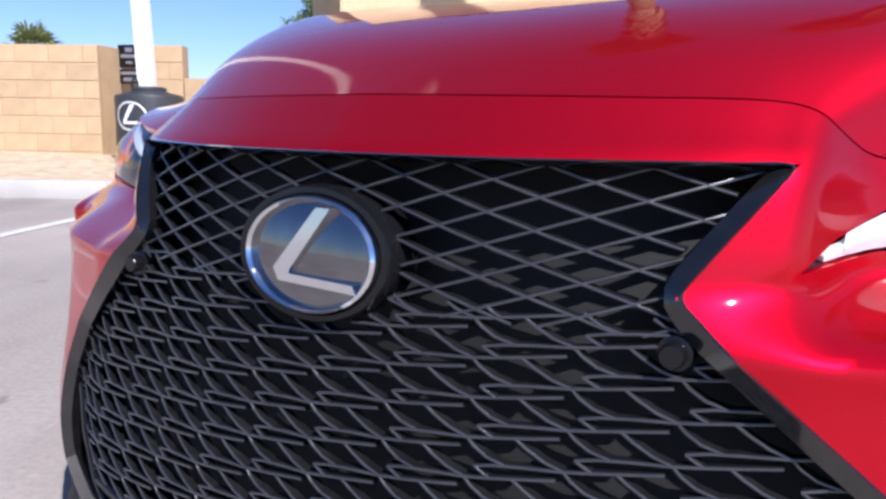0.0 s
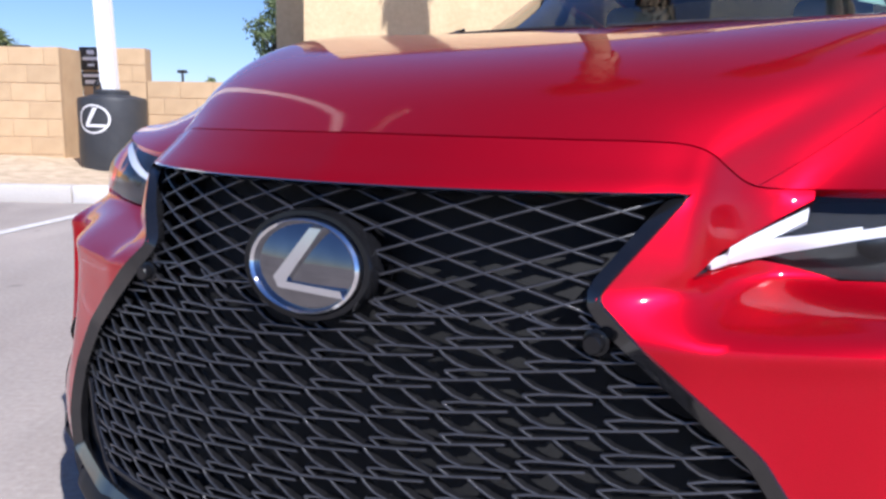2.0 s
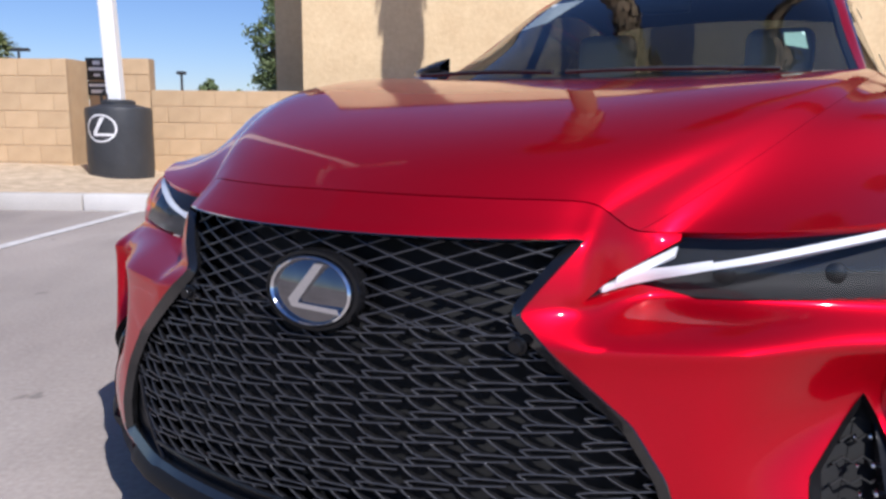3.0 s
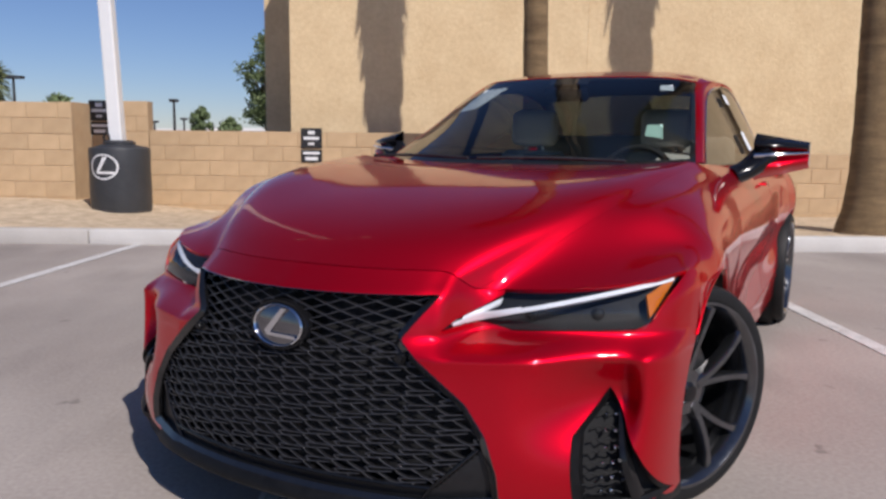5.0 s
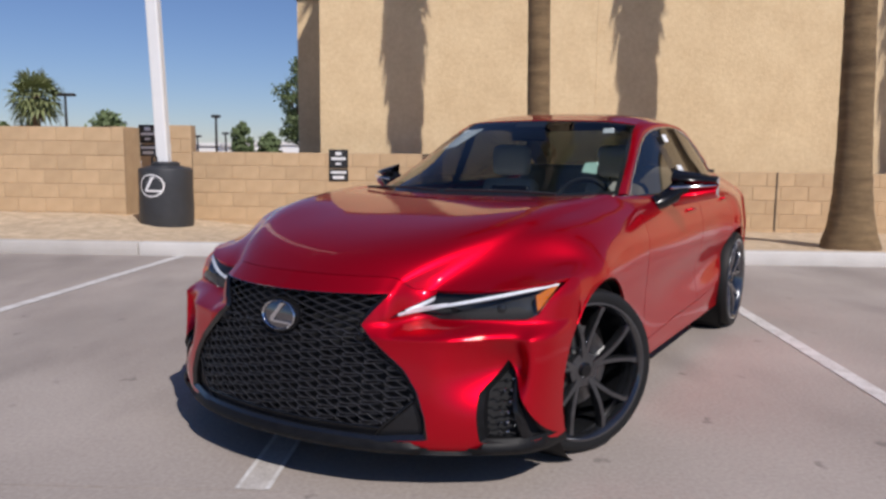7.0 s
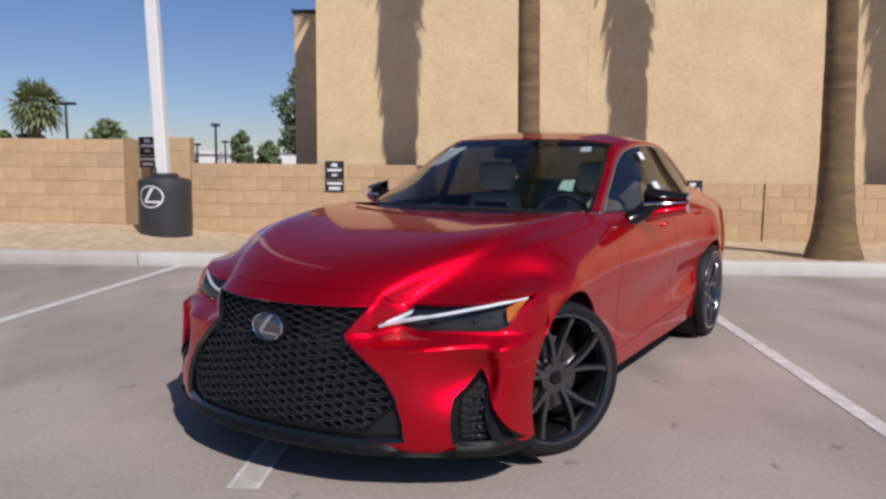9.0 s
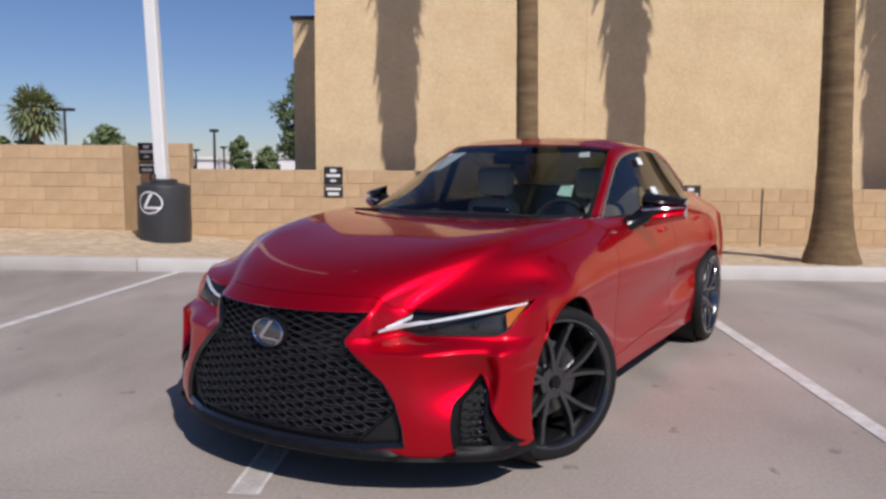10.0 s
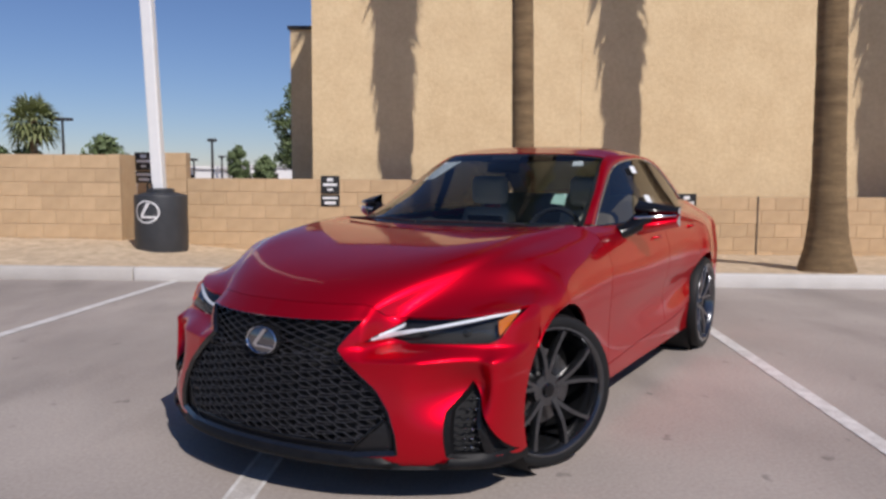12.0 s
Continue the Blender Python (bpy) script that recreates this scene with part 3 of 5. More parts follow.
SCREENS = both(WIND)
pane("windscreen", SCREENS, SCREEN, 24, 14, "dark reflective windscreen with labels behind it")
bm = bmesh.new()
GRID = net([[p + V(0, 0.004, -0.002) for p in r] for r in SCREENS], 40, 24)
vs = [[bm.verts.new(p) for p in row] for row in GRID]
for j in range(40):
    for k in range(24):
        if j < 1 or j > 38 or k < 1 or k > 22 or (k > 20 and 17 < j < 22):
            bm.faces.new((vs[j][k], vs[j + 1][k], vs[j + 1][k + 1], vs[j][k + 1]))
bmesh.ops.delete(bm, geom=[v for v in bm.verts if not v.link_faces], context="VERTS")
part("windscreen_border", outward(bm, MID), TRIM, car, "black windscreen border")
pane("rear_window", both(REARWIN), REARGLASS, 16, 10, "tinted rear window")
for sgn in (1, -1):
    GL = [[V(sgn * p.x, p.y, p.z) for p in r] for r in (DLO, BELT)]
    pane("side_window", GL, CLEARGLASS, 6, 14, "lightly tinted front side window", (0, 1, 0.0, 0.385))
    pane("side_window", GL, SIDEGLASS, 6, 14, "tinted rear side window", (0, 1, 0.43, 0.93))
    part("pillar_cover", outward(sheet(sub(GL, 6, 3, 0, 1, 0.38, 0.435)), MID), GLOSS, car, "gloss black pillar cover")
    part("window_trim", tube(bmesh.new(), [spline([V(sgn * p.x, p.y, p.z) for p in DLO], k / 40) + V(sgn * 0.002, 0, 0) for k in range(41)], 0.006, 8), CHROME, car, "chrome window trim")
    part("window_trim", tube(bmesh.new(), [spline([V(sgn * p.x, p.y, p.z) for p in BELT], k / 40) + V(sgn * 0.004, 0, 0) for k in range(41)], 0.007, 8), GLOSS, car, "gloss black belt trim")


# openings in the nose, as outlines of x and z
GRILLE = [(0, 0.702), (0.20, 0.702), (0.400, 0.703), (0.328, 0.598), (0.425, 0.515), (0.495, 0.455), (0.545, 0.38), (0.575, 0.29), (0.582, 0.215), (0.40, 0.20), (0, 0.195)]
LAMP = [(0.408, 0.616), (0.428, 0.641), (0.506, 0.694), (0.507, 0.80), (0.928, 0.80), (0.903, 0.750), (0.853, 0.636), (0.82, 0.618), (0.54, 0.608), (0.50, 0.618), (0.460, 0.627)]
VENT = [(0.774, 0.478), (0.716, 0.375), (0.735, 0.205), (0.915, 0.200), (0.858, 0.330)]
bm = nose_sheet(176, 66, 8, 22)
whole = [p for p in GRILLE if p[0] > 0]
cut(bm, [(-x, z) for x, z in reversed(whole)] + whole)
for sgn in (1, -1):
    front = (lambda c, k=sgn: c.x * k > 0)
    cut(bm, [(sgn * x, z) for x, z in LAMP], where=front)
    cut(bm, [(sgn * x, z) for x, z in VENT], where=front)
cut(bm, ring(AXLE_F, HUB_Z, ARCH), (1, 2))
panel("bumper", bm, car, MID, depth=0.007, label="red front bumper cover round the spindle grille")

# rolled lips round the front wheel arches
for sgn in (1, -1):
    lip = []
    for k in range(41):
        a = radians(-12 + 152 * k / 40)
        y, z = AXLE_F + (ARCH + 0.002) * math.cos(a), HUB_Z + (ARCH + 0.002) * math.sin(a)
        lip.append(V(sgn * curve1([(0.58, 0.928), (0.72, 0.936), (0.95, 0.945), (1.2, 0.922), (1.37, 0.904)], y), y, z))
    part("arch_lip", tube(bmesh.new(), lip, 0.003, 8), RED, car, "rolled red lip of the wheel arch")
# underbody, undertray and wheel wells
part("underbody", boxed(-0.66, 0.66, 0.30, 4.45, 0.17, 0.42, 0.03), VOID, car, "dark underbody")
bm = bmesh.new()
edge_line = [nose_at(-0.90 + 1.80 * k / 36, 0.19, 0.035) for k in range(37)]
lo = [bm.verts.new(V(p.x, p.y, 0.158)) for p in edge_line]
hi = [bm.verts.new(V(p.x, 0.62, 0.172)) for p in edge_line]
for k in range(36):
    bm.faces.new((lo[k], lo[k + 1], hi[k + 1], hi[k]))
part("undertray", bm, VOID, car, "black tray under the nose")
part("cowl", boxed(-0.64, 0.64, 0.62, 1.72, 0.42, 0.80, 0.04), VOID, car)
for sgn in (1, -1):
    for ay in (AXLE_F, AXLE_R):
        bm = lathe(bmesh.new(), [(0.02, 0.60 * sgn), (0.37, 0.60 * sgn), (0.37, 0.885 * sgn)], 36, "x", (0, ay, HUB_Z))
        part("wheel_liner", bm, VOID, car, "black wheel liner")


def wheel(sgn, ay, steer=0.0):
    hub = new("wheel")
    hub.parent = car
    hub.matrix_basis = pose((0.812 if steer else 0.832) * sgn, ay, HUB_Z, 0, 0, steer + (0 if sgn > 0 else 180))
    tagged(hub, label="low-profile tyre on a dark multi-spoke alloy rim")
    prof = [(0.262, -0.105), (0.29, -0.113), (0.318, -0.111), (0.331, -0.09), (0.335, -0.06), (0.335, 0.06), (0.3325, 0.086), (0.323, 0.104), (0.308, 0.110), (0.288, 0.105), (0.281, 0.09), (0.268, -0.1), (0.262, -0.105)]
    part("tyre", lathe(bmesh.new(), prof, 72, "x"), RUBBER, hub, "black rubber tyre")
    part("rim", lathe(bmesh.new(), [(0.249, -0.1), (0.249, 0.05), (0.259, 0.080), (0.267, 0.098), (0.275, 0.108), (0.284, 0.109), (0.287, 0.104), (0.281, 0.088), (0.2685, -0.1)], 72, "x"), ALLOY, hub, "dark alloy rim")
    part("brake_disc", lathe(bmesh.new(), [(0.07, 0.0), (0.17, 0.0), (0.17, -0.025), (0.07, -0.025)], 48, "x"), DISC, hub, "steel brake disc")
    part("hub_plate", lathe(bmesh.new(), [(0.0, 0.078), (0.028, 0.078), (0.034, 0.07), (0.07, 0.066), (0.078, 0.05), (0.078, -0.02), (0, -0.02)], 36, "x"), ALLOY, hub)
    part("hub_cap", lathe(bmesh.new(), [(0.0, 0.084), (0.024, 0.083), (0.029, 0.077), (0.029, 0.07)], 32, "x"), GLOSS, hub, "small round hub cap")
    for k in range(5):
        for w in (-1, 1):
            bm = bmesh.new()
            rows = []
            for i in range(9):
                f = i / 8
                r = 0.05 + 0.221 * f
                ang = w * (0.06 + 0.25 * f)
                half = 0.017 - 0.004 * f + 0.006 * max(f - 0.75, 0) * 4
                xo = 0.070 + 0.022 * math.sin(f * math.pi * 0.55)
                c = V(0, math.cos(ang) * r, math.sin(ang) * r)
                tdir = V(0, -math.sin(ang), math.cos(ang))
                rows.append([bm.verts.new(c + tdir * half * q + V(xo - d, 0, 0)) for q, d in ((-1, 0.012), (-0.55, 0), (0.55, 0), (1, 0.012), (0.8, 0.04), (-0.8, 0.04))])
            for a, b in zip(rows, rows[1:]):
                for q in range(6):
                    bm.faces.new((a[q], a[(q + 1) % 6], b[(q + 1) % 6], b[q]))
            bm.faces.new(rows[0][::-1]), bm.faces.new(rows[-1])
            bmesh.ops.recalc_face_normals(bm, faces=bm.faces)
            bmesh.ops.rotate(bm, verts=bm.verts, cent=(0, 0, 0), matrix=Matrix.Rotation(2 * math.pi * k / 5 + 0.35, 3, "X"))
            part("spoke", bm, ALLOY, hub)
    part("caliper", boxed(-0.05, 0.03, -0.19, -0.10, -0.09, 0.09, 0.015, 2), DARKMETAL, hub, "dark brake caliper")
    return hub


for sgn in (1, -1):
    wheel(sgn, AXLE_F, -29)
    wheel(sgn, AXLE_R)


# ---- grille ----
def round_outline(poly, r=0.018, n=3):
    """The outline with its corners rounded."""
    out = []
    m = len(poly)
    for i in range(m):
        p, a, b = Vector(poly[i]), Vector(poly[i - 1]), Vector(poly[(i + 1) % m])
        d0, d1 = (a - p), (b - p)
        k0, k1 = min(r / max(d0.length, 1e-6), 0.45), min(r / max(d1.length, 1e-6), 0.45)
        for j in range(n + 1):
            f = j / n
            out.append(((p + d0 * k0) * (1 - f) ** 2 + p * 2 * f * (1 - f) + (p + d1 * k1) * f * f)[:])
    return out


def grow(poly, d):
    """The outline moved inwards by d (an outline that runs clockwise)."""
    out = []
    m = len(poly)
    for i in range(m):
        p, a, b = Vector(poly[i]), Vector(poly[i - 1]), Vector(poly[(i + 1) % m])
        t = ((p - a).normalized() + (b - p).normalized())
        t = t.normalized() if t.length > 1e-6 else Vector((1, 0))
        w = d(p.x, p.y) if callable(d) else d
        out.append((p.x + t.y * w, p.y - t.x * w))
    return out


def dense(poly, step=0.02):
    out = []
    for p, q in zip(poly, poly[1:] + poly[:1]):
        n = max(int((Vector(q) - Vector(p)).length / step), 1)
        out += [(p[0] + (q[0] - p[0]) * k / n, p[1] + (q[1] - p[1]) * k / n) for k in range(n)]
    return out


grille = new("grille")
grille.parent = car
tagged(grille, label="large black mesh spindle grille")
OUT = dense(round_outline([(-x, z) for x, z in reversed(whole)] + whole, 0.012))
area = sum(p[0] * q[1] - q[0] * p[1] for p, q in zip(OUT, OUT[1:] + OUT[:1]))
if area > 0:
    OUT = OUT[::-1]


def frame_width(x, z):
    return 0.016 if z > 0.58 and abs(x) > 0.33 and z < 0.695 else (0.006 if z > 0.68 else 0.018)


def ring_strip(a, b, ya, yb):
    """A band between two outlines, each set back from the nose."""
    bm = bmesh.new()
    ra = [bm.verts.new(nose_at(x, z, ya)) for x, z in a]
    rb = [bm.verts.new(nose_at(x, z, yb)) for x, z in b]
    for k in range(len(a)):
        bm.faces.new((ra[k], ra[(k + 1) % len(a)], rb[(k + 1) % len(a)], rb[k]))
    return bm


INNER = grow(OUT, frame_width)
bm = ring_strip(OUT, INNER, -0.003, 0.012)
deep = ring_strip(INNER, INNER, 0.012, 0.07)
me = bpy.data.meshes.new("tmp")
deep.to_mesh(me)
bm.from_mesh(me)
deep.free()
edge = ring_strip(grow(OUT, -0.003), OUT, 0.004, -0.003)
edge.to_mesh(me)
bm.from_mesh(me)
edge.free()
bmesh.ops.remove_doubles(bm, verts=bm.verts, dist=1e-5)
bmesh.ops.recalc_face_normals(bm, faces=bm.faces)
part("grille_frame", bm, FRAME, grille, "gloss black grille frame")

MESH_IN = grow(OUT, lambda x, z: frame_width(x, z) - 0.004)


def meshed(x, z):
    """Whether the lattice reaches there: it ends above a black panel that rises at the corners."""
    return z > 0.247 and (z > 0.345 or abs(x) < 0.425 + 1.0 * (z - 0.247)) and inside(MESH_IN, x, z)


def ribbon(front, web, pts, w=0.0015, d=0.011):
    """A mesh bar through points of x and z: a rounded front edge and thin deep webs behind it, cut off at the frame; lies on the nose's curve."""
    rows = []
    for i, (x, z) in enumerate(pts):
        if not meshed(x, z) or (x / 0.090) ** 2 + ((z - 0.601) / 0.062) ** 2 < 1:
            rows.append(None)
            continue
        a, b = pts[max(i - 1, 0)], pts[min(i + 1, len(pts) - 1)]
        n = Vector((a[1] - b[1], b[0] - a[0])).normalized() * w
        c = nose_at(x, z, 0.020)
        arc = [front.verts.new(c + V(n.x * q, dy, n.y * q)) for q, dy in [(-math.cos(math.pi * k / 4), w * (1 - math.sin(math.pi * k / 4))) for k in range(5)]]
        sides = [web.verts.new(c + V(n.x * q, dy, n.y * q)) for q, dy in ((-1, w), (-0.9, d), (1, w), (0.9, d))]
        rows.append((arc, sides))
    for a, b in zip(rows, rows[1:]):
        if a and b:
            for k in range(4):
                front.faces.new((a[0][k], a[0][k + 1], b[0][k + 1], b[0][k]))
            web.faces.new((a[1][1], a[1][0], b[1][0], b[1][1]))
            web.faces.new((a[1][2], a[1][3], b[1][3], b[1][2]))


MW, MH, SPLIT, PITCH = 0.084, 0.0275, 0.566, 0.035
edge_bm, web_bm = bmesh.new(), bmesh.new()
for k in range(-18, 20):
    for sgn in (1, -1):
        pts = [(i * 0.0105, 0.601 + k * MH + sgn * (MH / MW * i * 0.0105)) for i in range(-56, 57)]
        pts = [(x, z) for x, z in pts if SPLIT - 0.004 < z < 0.72]
        if len(pts) > 1:
            ribbon(edge_bm, web_bm, pts)


# lower part: columns of sharp sickle-shaped cells, all with their tips on one side
def stroke(col, top, pts, n=5):
    out = []
    for (f0, g0), (f1, g1) in zip(pts, pts[1:]):
        out += [(f0 + (f1 - f0) * j / n, g0 + (g1 - g0) * j / n) for j in range(n)]
    out.append(pts[-1])
    line = [((col + f) * MW, top - g * PITCH) for f, g in out]
    ribbon(edge_bm, web_bm, [(x, z) for x, z in line if z < SPLIT + 0.012])


for col in range(-8, 8):
    for k in range(-2, 13):
        top = SPLIT - (k + 0.5 * (col % 2)) * PITCH
        stroke(col, top, [(0.0, 0.0), (0.20, -0.05), (0.55, -0.15), (0.94, -0.27)])
        stroke(col, top, [(0.0, 0.0), (0.08, 0.20), (0.22, 0.42), (0.42, 0.57)])
        stroke(col, top, [(0.10, 0.69), (0.30, 0.60), (0.60, 0.545), (1.0, 0.50)])
        stroke(col, top, [(0.10, 0.69), (0.17, 0.80), (0.26, 0.92)], 3)
        stroke(col, top, [(0.50, -0.13), (0.62, 0.08), (0.80, 0.33), (1.0, 0.50)])
# the light on the front edges is put into their paler colour
part("grille_mesh", edge_bm, MESH_LIT, grille, "black lattice of slanted cells, toned paler as if lit")
part("grille_web", web_bm, WEB, grille, "black depth of the lattice, toned darker than its edges")

# added near-black sheet: the shade behind the mesh, put into its colour
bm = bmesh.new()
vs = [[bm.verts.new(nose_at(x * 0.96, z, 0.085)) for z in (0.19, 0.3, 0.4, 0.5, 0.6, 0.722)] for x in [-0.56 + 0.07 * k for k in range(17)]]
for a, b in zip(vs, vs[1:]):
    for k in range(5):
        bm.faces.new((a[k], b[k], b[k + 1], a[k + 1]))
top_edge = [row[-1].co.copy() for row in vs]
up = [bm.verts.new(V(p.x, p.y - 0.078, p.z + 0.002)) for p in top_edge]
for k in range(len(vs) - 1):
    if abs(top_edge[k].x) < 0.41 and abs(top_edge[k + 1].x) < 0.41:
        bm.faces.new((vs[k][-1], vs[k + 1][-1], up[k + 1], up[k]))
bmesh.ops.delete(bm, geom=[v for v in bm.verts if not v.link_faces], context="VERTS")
part("grille_backing", outward(bm, MID), VOID, grille, "near-black sheet standing in for the shaded depth behind the mesh")
bm = bmesh.new()
cells = {}
for i in range(-60, 61):
    for j in range(16):
        x, z = i * 0.0095, 0.196 + j * 0.0095
        if all(not meshed(x + a * 0.0095, z + b * 0.0095) for a in (0, 1) for b in (0, 1)) and abs(x + 0.005) < 0.568:
            ring4 = []
            for a, b in ((0, 0), (1, 0), (1, 1), (0, 1)):
                if (i + a, j + b) not in cells:
                    cells[i + a, j + b] = bm.verts.new(nose_at(x + a * 0.0095, z + b * 0.0095, 0.030))
                ring4.append(cells[i + a, j + b])
            bm.faces.new(ring4)
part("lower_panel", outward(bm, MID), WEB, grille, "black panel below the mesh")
bm = tube(bmesh.new(), [nose_at(-0.425 + 0.85 * k / 30, 0.246, 0.022) for k in range(31)], 0.006, 8)
part("lower_bar", bm, GLOSS, grille, "black bar below the mesh")
for sgn in (1, -1):
    bm = tube(bmesh.new(), [nose_at(0.525 * sgn, 0.347, 0.022), nose_at(0.475 * sgn, 0.297, 0.02), nose_at(0.425 * sgn, 0.247, 0.02), nose_at(0.395 * sgn, 0.203, 0.02)], 0.005, 8)
    part("strut", bm, GLOSS, grille)
    c = nose_at(0.330 * sgn, 0.553, 0.016)
    bm = lathe(bmesh.new(), [(0.0, -0.012), (0.009, -0.012), (0.011, -0.009), (0.0112, 0.0), (0.0145, 0.001), (0.0145, 0.02)], 24, "y", c)
    part("parking_sensor", bm, GLOSS, grille, "round black parking sensor")

emblem = new("emblem")
emblem.parent = grille
tagged(emblem, label="chrome oval emblem on a dark glossy disc")


def oval(bm, prof, a, b, c, n=64):
    """Rings of an oval: (size, forward), half-axes a and b, about the point c."""
    rings = [[bm.verts.new(c + V(a * s * math.cos(2 * math.pi * k / n), -f + 0.10 * b * s * math.sin(2 * math.pi * k / n), b * s * math.sin(2 * math.pi * k / n))) for k in range(n)] for s, f in prof]
    for r0, r1 in zip(rings, rings[1:]):
        for k in range(n):
            bm.faces.new((r0[k], r0[(k + 1) % n], r1[(k + 1) % n], r1[k]))
    if prof[-1][0] < 0.2:
        bm.faces.new(rings[-1])
    bmesh.ops.recalc_face_normals(bm, faces=bm.faces)
    return bm


EC = V(0, 0.106, 0.607)
EA, EB = 0.079, 0.0545
part("bezel", oval(bmesh.new(), [(1.19, -0.03), (1.19, 0.006), (1.15, 0.014), (1.06, 0.014), (1.0, 0.010)], EA, EB, EC), GLOSS, emblem, "black emblem bezel")
part("chrome_ring", oval(bmesh.new(), [(1.02, 0.008), (1.01, 0.018), (0.965, 0.021), (0.92, 0.018), (0.91, 0.012)], EA, EB, EC), CHROME, emblem, "chrome oval ring")
part("disc", oval(bmesh.new(), [(0.93, 0.013), (0.75, 0.0155), (0.5, 0.0175), (0.25, 0.0187), (0.02, 0.019)], EA, EB, EC), DARKMIRROR, emblem, "glossy dark disc")
bm = bmesh.new()
L0 = [(0.38, 0.85), (0.16, 0.85), (-0.48, -0.28), (-0.38, -0.50), (0.84, -0.56), (0.78, -0.41), (-0.22, -0.36), (-0.20, -0.27)]
lo = [bm.verts.new(EC + V(EA * x, -0.0115 + 0.10 * EB * z, EB * z)) for x, z in L0]
hi = [bm.verts.new(EC + V(EA * (x * 0.97), -0.0235 + 0.10 * EB * z, EB * (z * 0.97))) for x, z in L0]
bm.faces.new(hi)
for k in range(len(L0)):
    bm.faces.new((lo[k], lo[(k + 1) % len(L0)], hi[(k + 1) % len(L0)], hi[k]))
bmesh.ops.recalc_face_normals(bm, faces=bm.faces)
part("emblem_mark", bm, CHROME, emblem, "bent chrome bar", False)

# ---- lip, side vents ----
LIP = [(-0.93 + 1.86 * k / 60) for k in range(61)]


def fang(x):
    """How far the red bumper reaches down over the lip, between grille and vent."""
    return smooth(abs(x), 0.53, 0.59) * (1 - smooth(abs(x), 0.68, 0.75))


bm = sheet([[nose_at(max(min(x, 0.928), -0.928), z - 0.036 * fang(x) * (z > 0.19), b + 0.03 * fang(x) * (z > 0.17)) for z, b in ((0.214, 0.014), (0.200, -0.006), (0.184, -0.022), (0.174, -0.027), (0.160, -0.023), (0.150, -0.005), (0.148, 0.12))] for x in LIP])
cut(bm, ring(AXLE_F, HUB_Z, ARCH), (1, 2))
part("front_lip", outward(bm, (0, 1.5, 0.5)), LOWBLACK, car, "black front lip")
for sgn in (1, -1):
    vent = new("side_vent")
    vent.parent = car
    tagged(vent, label="black side vent in the bumper corner")
    poly = dense(round_outline([(sgn * x, z) for x, z in VENT], 0.01), 0.02)
    ar = sum(p[0] * q[1] - q[0] * p[1] for p, q in zip(poly, poly[1:] + poly[:1]))
    poly = poly[::-1] if ar > 0 else poly
    inn = grow(poly, 0.012)
    bm = ring_strip(poly, inn, -0.002, 0.02)
    part("vent_frame", outward(bm, MID), LOWBLACK, vent)
    bm = ring_strip(inn, inn, 0.02, 0.05)
    part("vent_wall", outward(bm, MID), LOWBLACK, vent)
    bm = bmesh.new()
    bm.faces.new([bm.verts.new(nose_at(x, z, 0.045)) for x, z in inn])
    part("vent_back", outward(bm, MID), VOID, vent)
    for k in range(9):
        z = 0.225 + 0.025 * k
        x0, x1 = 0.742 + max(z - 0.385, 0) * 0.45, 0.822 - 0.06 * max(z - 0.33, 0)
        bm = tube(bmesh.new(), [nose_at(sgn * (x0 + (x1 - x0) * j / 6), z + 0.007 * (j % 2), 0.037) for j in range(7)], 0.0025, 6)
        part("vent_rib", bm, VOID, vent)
    for k in range(6):
        for dx, r in ((0.0, 0.0056), (-0.021, 0.003)):
            c = nose_at(sgn * (0.803 + dx - 0.007 * max(k - 3, 0)), 0.237 + 0.034 * k, 0.030)
            part("vent_stud", lathe(bmesh.new(), [(0.0, -r), (0.55 * r, -0.8 * r), (r, 0.0), (r, 0.012)], 10, "y", c), CHROME, vent, "small bright raised stud")
    # the slanted blade on the outer side
    rows = []
    for k in range(11):
        f = k / 10
        z = 0.208 + 0.235 * f
        x = 0.862 - 0.068 * f
        rows.append([nose_at(sgn * (x + d), z, b) for d, b in ((-0.030 * (1 - 0.7 * f), 0.030), (-0.012 * (1 - 0.6 * f), 0.012), (0.004, 0.010), (0.010, 0.026))])
    part("vent_blade", outward(sheet(rows), MID), GLOSS, vent, "gloss black slanted blade")

